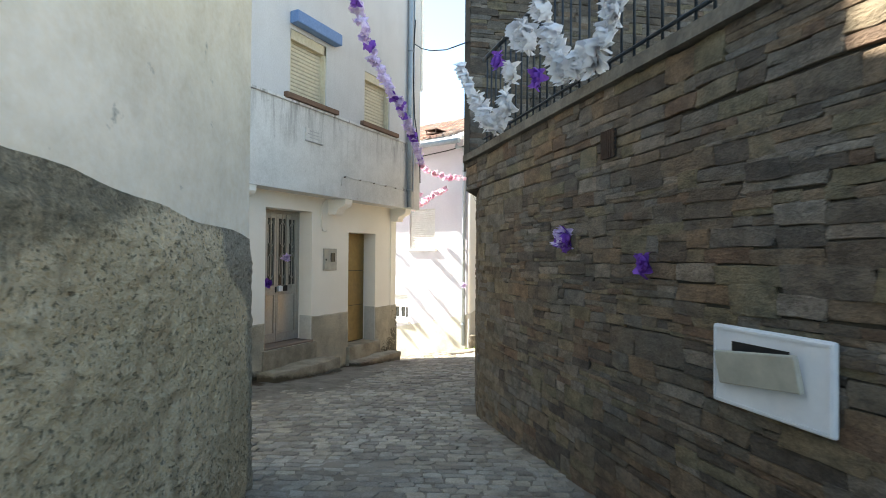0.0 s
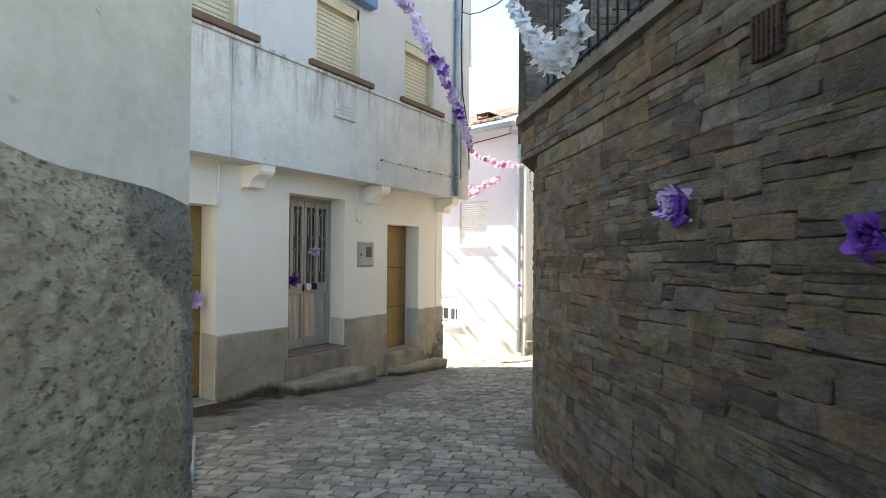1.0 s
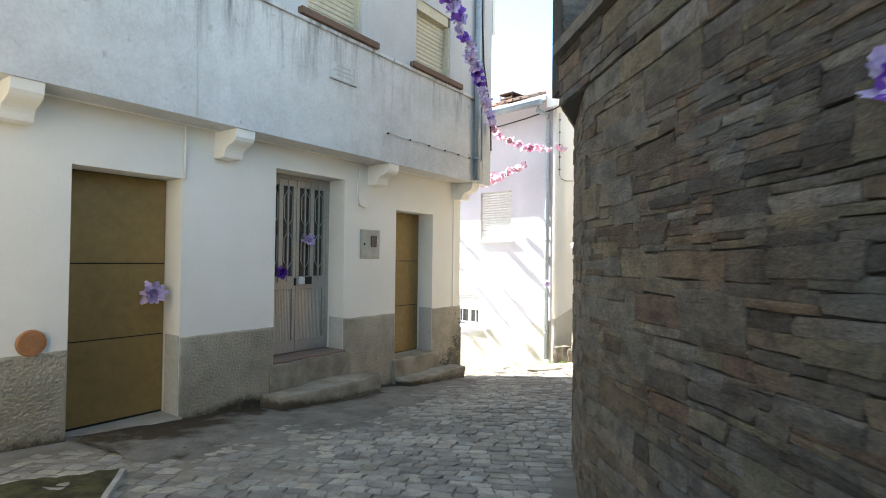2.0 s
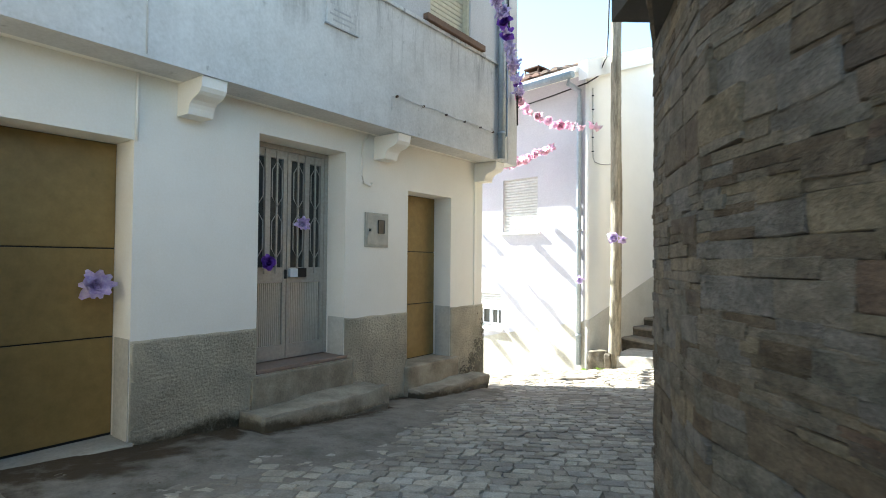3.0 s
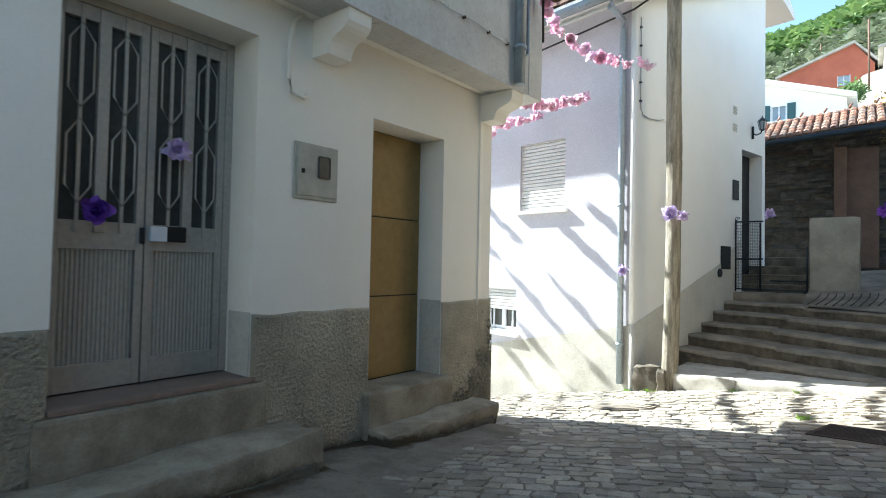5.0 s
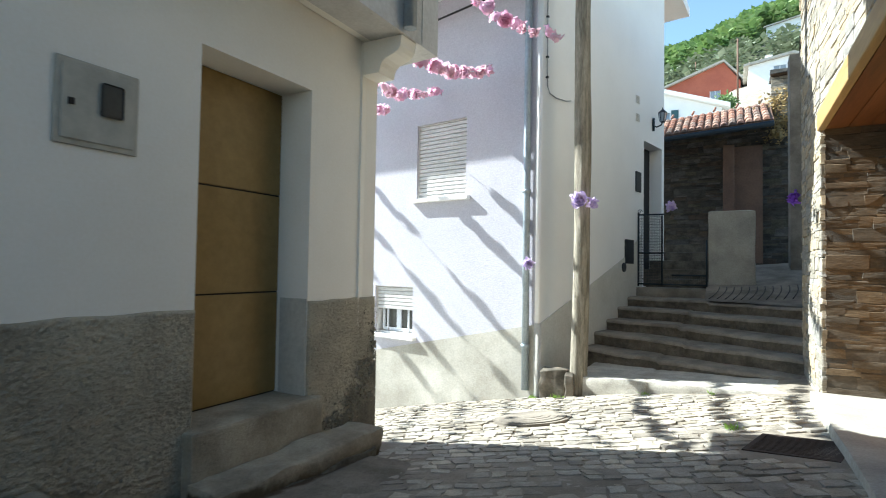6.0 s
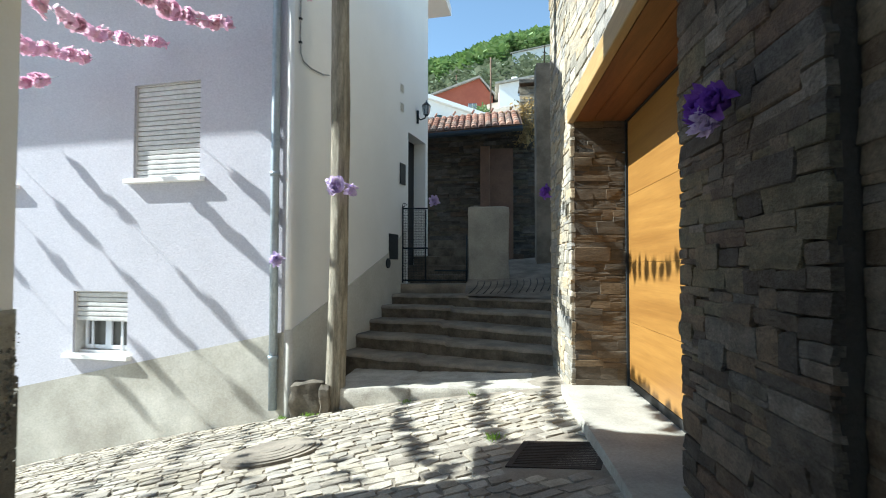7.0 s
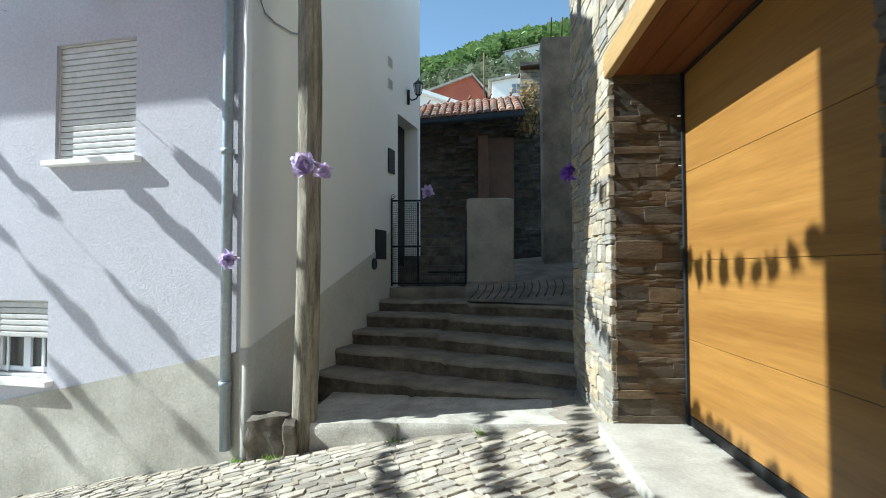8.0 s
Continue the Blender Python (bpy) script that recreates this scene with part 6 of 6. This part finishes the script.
lead(w2, "chimney", boxes(((2.9, 65, 20), (3.5, 65.6, 21.3)), bevel=0.03), HOUSE_WHITE)
simple_house("village_house", "small white house high on the hillside", 5.4, 14.5, 118, 126, 36, 44.8, 46.2, HOUSE_WHITE, CONCRETE, 13, [(9.0, 10.2, 42.8, 44.0)])
for x, y, z0, z1 in ((0.55, 50, 13, 17.6), (-3.9, 80, 22, 27.0)):
    tagged(part("utility_pole", tube([(x, y, z0), (x, y, z1)], 0.06, 8), RUST), "grey timber utility pole on the hillside", "utility pole")


def woods(name, label, count, seed, region, mat, tall, crown):
    """Far woods: every tree a ragged stack of leafy sprays round a stem."""
    rng = random.Random(seed)
    verts, faces = [], []
    for _ in range(count):
        x, y = region(rng)
        if 93 < y < 119 and 0.03 * y < x < 0.15 * y:
            continue
        z = ground(x, y) + hill(x, y) - 0.3
        h = rng.uniform(*tall)
        for _k in range(22):
            t = rng.random() ** 0.8
            r = crown * h * (1 - t) * rng.uniform(0.4, 1.0) + 0.15
            a = rng.uniform(0, math.tau)
            p = Vector((x + r * math.cos(a) * 0.6, y + r * math.sin(a) * 0.6, z + h * (0.12 + 0.88 * t)))
            d = Vector((math.cos(a), math.sin(a), rng.uniform(-0.1, 0.9))).normalized()
            s = d.cross(Vector((0, 0, 1))).normalized()
            k = h * 0.16 * rng.uniform(0.7, 1.4)
            b = len(verts)
            verts += [tuple(p), tuple(p + d * k * 0.6 + s * k * 0.42), tuple(p + d * k * 1.2), tuple(p + d * k * 0.6 - s * k * 0.42)]
            faces.append((b, b + 1, b + 2, b + 3))
    me = bpy.data.meshes.new(name)
    me.from_pydata(verts, [], faces)
    me.materials.append(mat)
    return tagged(new(name, me), label, "woods", kind="stuff")


def fan(lo, hi):
    def pick(rng):
        y = lo + (hi - lo) * rng.random() ** 0.7
        return (rng.uniform(-0.26, 0.30) * y, y)
    return pick


woods("hill_woods", "dense green pine woods on the hillside", 9500, 9, fan(95, 168), LEAF, (3.0, 7.0), 0.22)
woods("olive_grove", "grey-green olive trees below the pine woods", 650, 10, fan(72, 105), OLIVE, (3.0, 5.0), 0.42)

# ---- street furniture and weeds ----
def on_ground(x, y, lift=0.0):
    e = 0.05
    up = Vector(((ground(x - e, y) - ground(x + e, y)) / (2 * e), (ground(x, y - e) - ground(x, y + e)) / (2 * e), 1)).normalized()
    return Matrix.Translation((x, y, ground(x, y) + lift)) @ up.to_track_quat("Z", "Y").to_matrix().to_4x4()


MH = on_ground(-1.27, 11.27)
manhole = thing("manhole_cover", "round cast-iron manhole cover in a concrete ring", "manhole cover", at=MH.translation)
bpy.context.view_layer.update()
for nm, r, z0, z1, mt in (("ring", 0.35, -0.05, 0.012, STEP), ("lid", 0.31, -0.02, 0.020, STEP), ("rim", 0.24, 0.0, 0.023, STEP), ("band", 0.17, 0.0, 0.026, STEP), ("boss", 0.10, 0.0, 0.029, STEP)):
    bm = bmesh.new()
    bmesh.ops.create_cone(bm, cap_ends=True, segments=40, radius1=r, radius2=r - 0.008, depth=z1 - z0, matrix=MH @ Matrix.Translation((0, 0, (z0 + z1) / 2)))
    lead(manhole, nm, bm, mt)
GM = on_ground(0.665, 10.66, -0.019) @ Matrix.Rotation(radians(-7), 4, "Z") @ Matrix.Diagonal((1.02, 1.28, 1, 1))
grate = thing("drain_grate", "dark brown iron drain grate in the paving", "drain grate", at=GM.translation)
bpy.context.view_layer.update()
lead(grate, "frame", boxes(((-0.22, -0.2, -0.03), (0.22, -0.175, 0.022)), ((-0.22, 0.175, -0.03), (0.22, 0.2, 0.022)), ((-0.22, -0.175, -0.03), (-0.2, 0.175, 0.022)), ((0.2, -0.175, -0.03), (0.22, 0.175, 0.022)), m=GM), GRATE_IRON)
lead(grate, "pit", boxes(((-0.2, -0.175, -0.03), (0.2, 0.175, 0.006)), m=GM), DARK)
for k in range(15):
    lead(grate, "bar", boxes(((-0.195 + 0.0265 * k, -0.175, 0.007), (-0.18 + 0.0265 * k, 0.175, 0.02)), m=GM), GRATE_IRON)


def tuft(x, y, z, n, size, seed, mat=GRASS):
    rng = random.Random(seed)
    bm = bmesh.new()
    for _ in range(n):
        a, ln = rng.uniform(0, math.tau), size * rng.uniform(0.5, 1.2)
        b = Vector((x + rng.gauss(0, size * 0.5), y + rng.gauss(0, size * 0.5), z))
        d = Vector((math.cos(a), math.sin(a), rng.uniform(0.5, 2))).normalized()
        s = Vector((-math.sin(a), math.cos(a), 0)) * size * 0.07
        v = [bm.verts.new(p) for p in (b - s, b + s, b + d * ln * 0.6 + s * 0.7, b + d * ln + Vector((d.x, d.y, -0.5)) * ln * 0.2, b + d * ln * 0.6 - s * 0.7)]
        bm.faces.new(v)
    return tagged(part("weed", bm, mat), "small green weed between the setts", "weed", "weeds in the paving")


for i, (x, y, n, s) in enumerate(((0.30, 11.05, 40, 0.05), (0.12, 12.45, 30, 0.04), (-1.45, 12.62, 30, 0.06), (-1.75, 12.70, 30, 0.05), (-0.5, 12.55, 20, 0.05))):
    tuft(x, y, ground(x, y), n, s, 60 + i)


def soil(x, y):
    """How much soil lies on the ground along the house foot, from 0 to 1."""
    wide = 0.22 + 0.34 * smoothstep(6.3, 5.5, y)
    if y > 6.25:
        wide = 0.10 * (1 - smoothstep(7.9, 9.8, y))
    out = x - (LX + 0.03 + (0.40 if 6.28 < y < 7.8 else 0.33 if 8.38 < y < 9.78 else 0))
    return max(0.0, 1 - max(0.0, out) / (2 * wide + 0.02)) + 0.45 * noise.noise((x * 3.2, y * 3.2, 4)) + 0.30 * noise.noise((x * 9, y * 9, 6))


def litter(count, seed):
    """Grit and dead leaves gathered along the plinth."""
    rng = random.Random(seed)
    verts, faces, kinds = [], [], []
    while len(faces) < count:
        x, y = rng.uniform(LX, -1.2), rng.uniform(4.8, 10)
        if rng.random() > (soil(x, y) - 0.2) * (1.0 if y < 6.5 else 0.4):
            continue
        z = ground(x, y) + 0.020
        k, a = rng.uniform(0.003, 0.011) * (1.8 if rng.random() < 0.08 else 1), rng.uniform(0, math.tau)
        b = len(verts)
        for j in range(4):
            q = a + j * math.pi / 2 + rng.uniform(-0.4, 0.4)
            verts.append((x + k * math.cos(q), y + k * math.sin(q) * 0.7, z + rng.uniform(0, 0.006)))
        faces.append((b, b + 1, b + 2, b + 3))
        kinds.append(1 if rng.random() < 0.12 else 0)
    me = bpy.data.meshes.new("litter")
    me.from_pydata(verts, [], faces)
    me.materials.append(DEAD_LEAF)
    me.materials.append(DIRT)
    me.polygons.foreach_set("material_index", kinds)
    return tagged(new("litter", me), "dead leaves and grit along the plinth foot", "litter", kind="stuff")


litter(1100, 4)


def smear(name, label, category, x0, x1, y0, y1, lift, mat, seed, edge):
    """A thin uneven skin over the setts: cement or litter with a ragged outline, thinnest at its rim."""
    bm = bmesh.new()
    muck = bm.verts.layers.float.new("soil")
    nx, ny = int((x1 - x0) / 0.03), int((y1 - y0) / 0.03)
    grid = []
    for j in range(ny + 1):
        row = []
        for i in range(nx + 1):
            x, y = x0 + (x1 - x0) * i / nx, y0 + (y1 - y0) * j / ny
            p = Vector((x, y, seed))
            rim = edge(x, y) + 0.16 * noise.noise(p * 2.1) + 0.09 * noise.noise(p * 7)
            z = ground(x, y) + lift * min(1, max(-1, rim * 6)) + 0.007 * noise.noise(p * 6) + 0.004 * noise.noise(p * 19)
            v = bm.verts.new((x, y, z))
            v[muck] = min(0.9, 0.95 * soil(x, y))
            row.append((v, rim))
        grid.append(row)
    for a, b in zip(grid, grid[1:]):
        for i in range(nx):
            q = (a[i], a[i + 1], b[i + 1], b[i])
            if max(r for _, r in q) > -0.1:
                bm.faces.new([v for v, _ in q]).smooth = True
    bmesh.ops.delete(bm, geom=[v for v in bm.verts if not v.link_faces], context="VERTS")
    return tagged(part(name, bm, mat), label, category, kind="stuff")


smear("cement_smear", "grey cement smeared over the setts, brown soil along the house foot", "cement", -2.18, -0.3, 4.6, 9.6, 0.026, CEMENT_SMEAR, 3.0,
      lambda x, y: 0.42 - (x + 1.9) * (0.36 + 0.10 * abs(y - 6.2)) - 0.10 * max(0, y - 7.6))


def damp_stain():
    """A dark damp patch with a ragged outline on the render at the house corner."""
    bm = bmesh.new()
    nu, nz = 120, 200
    grid = [[(bm.verts.new(L @ Vector((9.40 + 0.73 * i / nu, -0.033, -0.46 + 1.22 * j / nz))), 9.40 + 0.73 * i / nu, -0.46 + 1.22 * j / nz) for i in range(nu + 1)] for j in range(nz + 1)]
    for a, b in zip(grid, grid[1:]):
        for i in range(nu):
            u, z = a[i][1], a[i][2]
            p = Vector((u, z, 2.0))
            if (u - 9.62) * 0.8 - (z - 0.02) * 0.75 + 0.22 * noise.noise(p * 2.6) + 0.22 * noise.noise(p * 9) + 0.30 * noise.noise(p * 34) + 0.25 * noise.noise(p * 70) > 0.12:
                bm.faces.new((a[i][0], a[i + 1][0], b[i + 1][0], b[i][0]))
    bmesh.ops.delete(bm, geom=[v for v in bm.verts if not v.link_faces], context="VERTS")
    return bm


left("damp_stain", damp_stain(), DAMP, label="dark damp stain on the rough plinth corner")
# ---- pieces ----
lay([p for p in RIGHT_PLACES if p[0].translation.y > 5.2], FLAT_UNITS, "stone", SLATE_CORNER, wall_right, lambda p: abs(p.z - 1.2), "paler schist stones of the rounded corner", 240)
lay([p for p in RIGHT_PLACES if p[0].translation.y <= 5.2], UNITS, "stone", SLATE, wall_right, lambda p: abs(p.z - 1.4) + 0.6 * abs(p.y - 4.6), "thin dark schist stones")
lay(masonry(UP_PATH, 2.51, 2.82, 6), UNITS, "stone", SLATE, part_up, lambda p: abs(p.y - 5), "schist stones of the wall head")
lay(masonry(PIER_PATH, -0.1, 2.9, 7), UNITS, "stone", SLATE, wall_pier, lambda p: p.z, "dark schist stones")
lay(masonry(FAR_PATH, -0.1, 5.2, 8), UNITS, "stone", SLATE_PALE, wall_far, lambda p: p.y + p.z, "pale schist stones")
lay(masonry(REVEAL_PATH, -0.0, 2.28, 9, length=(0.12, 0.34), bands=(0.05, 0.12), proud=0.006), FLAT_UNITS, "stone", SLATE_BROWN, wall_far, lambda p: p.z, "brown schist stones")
lay(masonry(LINTEL_PATH, 2.41, 5.2, 10), UNITS, "stone", SLATE_PALE, wall_lintel, lambda p: p.z, "schist stones")
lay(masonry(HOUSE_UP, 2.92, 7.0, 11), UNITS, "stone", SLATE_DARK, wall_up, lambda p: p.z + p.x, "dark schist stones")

lay(masonry(HUT_PATH, 1.0, 4.28, 12, length=(0.2, 0.6)), UNITS, "stone", SLATE_DARK, hut.children[0], lambda p: -p.x + abs(p.z - 2.5), "hut wall stones, darkened for the roof shade", 200)

lay(masonry(HUT_GABLE, 3.7, 5.2, 14, length=(0.2, 0.5)), UNITS, "stone", SLATE_PALE, hut_gable, lambda p: p.z, "pale gable stones", 120)


def in_street(x, y):
    """Whether a place is open cobbled street."""
    if y > 12.75 - 0.176 * (x + 1.75) and x < -1.3:
        return False
    if x > -1.3 and y > 12.6 - 0.2 * (x + 0.7):
        return False
    if y < 10.25 and x < -1.86:
        return False
    if y > 9 and x > 1.1:
        return False
    if abs(x - 0.665) < 0.29 and abs(y - 10.66) < 0.33 or (x + 1.27) ** 2 + (y - 11.27) ** 2 < 0.15:
        return False
    s = (Vector((x, y, 0)) - RW_A)
    if y < 6 and s.dot(Vector((-RW_DIR.y, RW_DIR.x, 0))) < 0.03:
        return False
    if 5.7 < y < 9.1 and x > 1.3:
        return False
    if y < 3.05 and x < 1.2 + (3.05 - y) * 0.42:
        return False
    return y > -2.5 and x > -6.5


def cobbles():
    rng = random.Random(21)
    units = [piece(random.Random(300 + k), ragged=0.22, dome=0.5, back=1.0, sides=1.0) for k in range(16)]
    turn = radians(28)
    c, s = math.cos(turn), math.sin(turn)
    places = []
    v = -9.0
    while v < 16:
        h = rng.uniform(0.085, 0.122)
        u = -10.0 + rng.random() * 0.1
        while u < 9:
            w = rng.uniform(0.085, 0.168)
            bend = 0.12 * math.sin(u * 0.5 + 0.6)
            x, y = c * (u + w / 2) - s * (v + h / 2 + bend), s * (u + w / 2) + c * (v + h / 2 + bend)
            u += w
            if in_street(x, y):
                e = 0.05
                nx, ny = (ground(x - e, y) - ground(x + e, y)) / (2 * e), (ground(x, y - e) - ground(x, y + e)) / (2 * e)
                up = Vector((nx, ny, 1)).normalized()
                xa = Vector((c, s, 0))
                xa = (xa - up * xa.dot(up)).normalized()
                za = up.cross(xa)
                m = Matrix(((xa.x, -up.x, -za.x, x), (xa.y, -up.y, -za.y, y), (xa.z, -up.z, -za.z, ground(x, y) + rng.uniform(-0.006, 0.004)), (0, 0, 0, 1)))
                m = m @ Matrix.Rotation(rng.gauss(0, 0.10), 4, "Y") @ Matrix.Rotation(rng.uniform(-0.03, 0.03), 4, "X") @ Matrix.Rotation(rng.uniform(-0.03, 0.03), 4, "Z")
                places.append((m @ Matrix.Diagonal((w - 0.004, 0.014, h - 0.004, 1)), rng.randrange(16)))
        v += h
    return places, units


PLACES, COBBLE_UNITS = cobbles()
road = tagged(new("road"), "lane paved with small worn granite setts", "paving", kind="structure")
lay(PLACES, COBBLE_UNITS, "sett", COBBLE, road, lambda p: abs(p.x - 0.6) + abs(p.y - 6.5), "small worn granite setts")
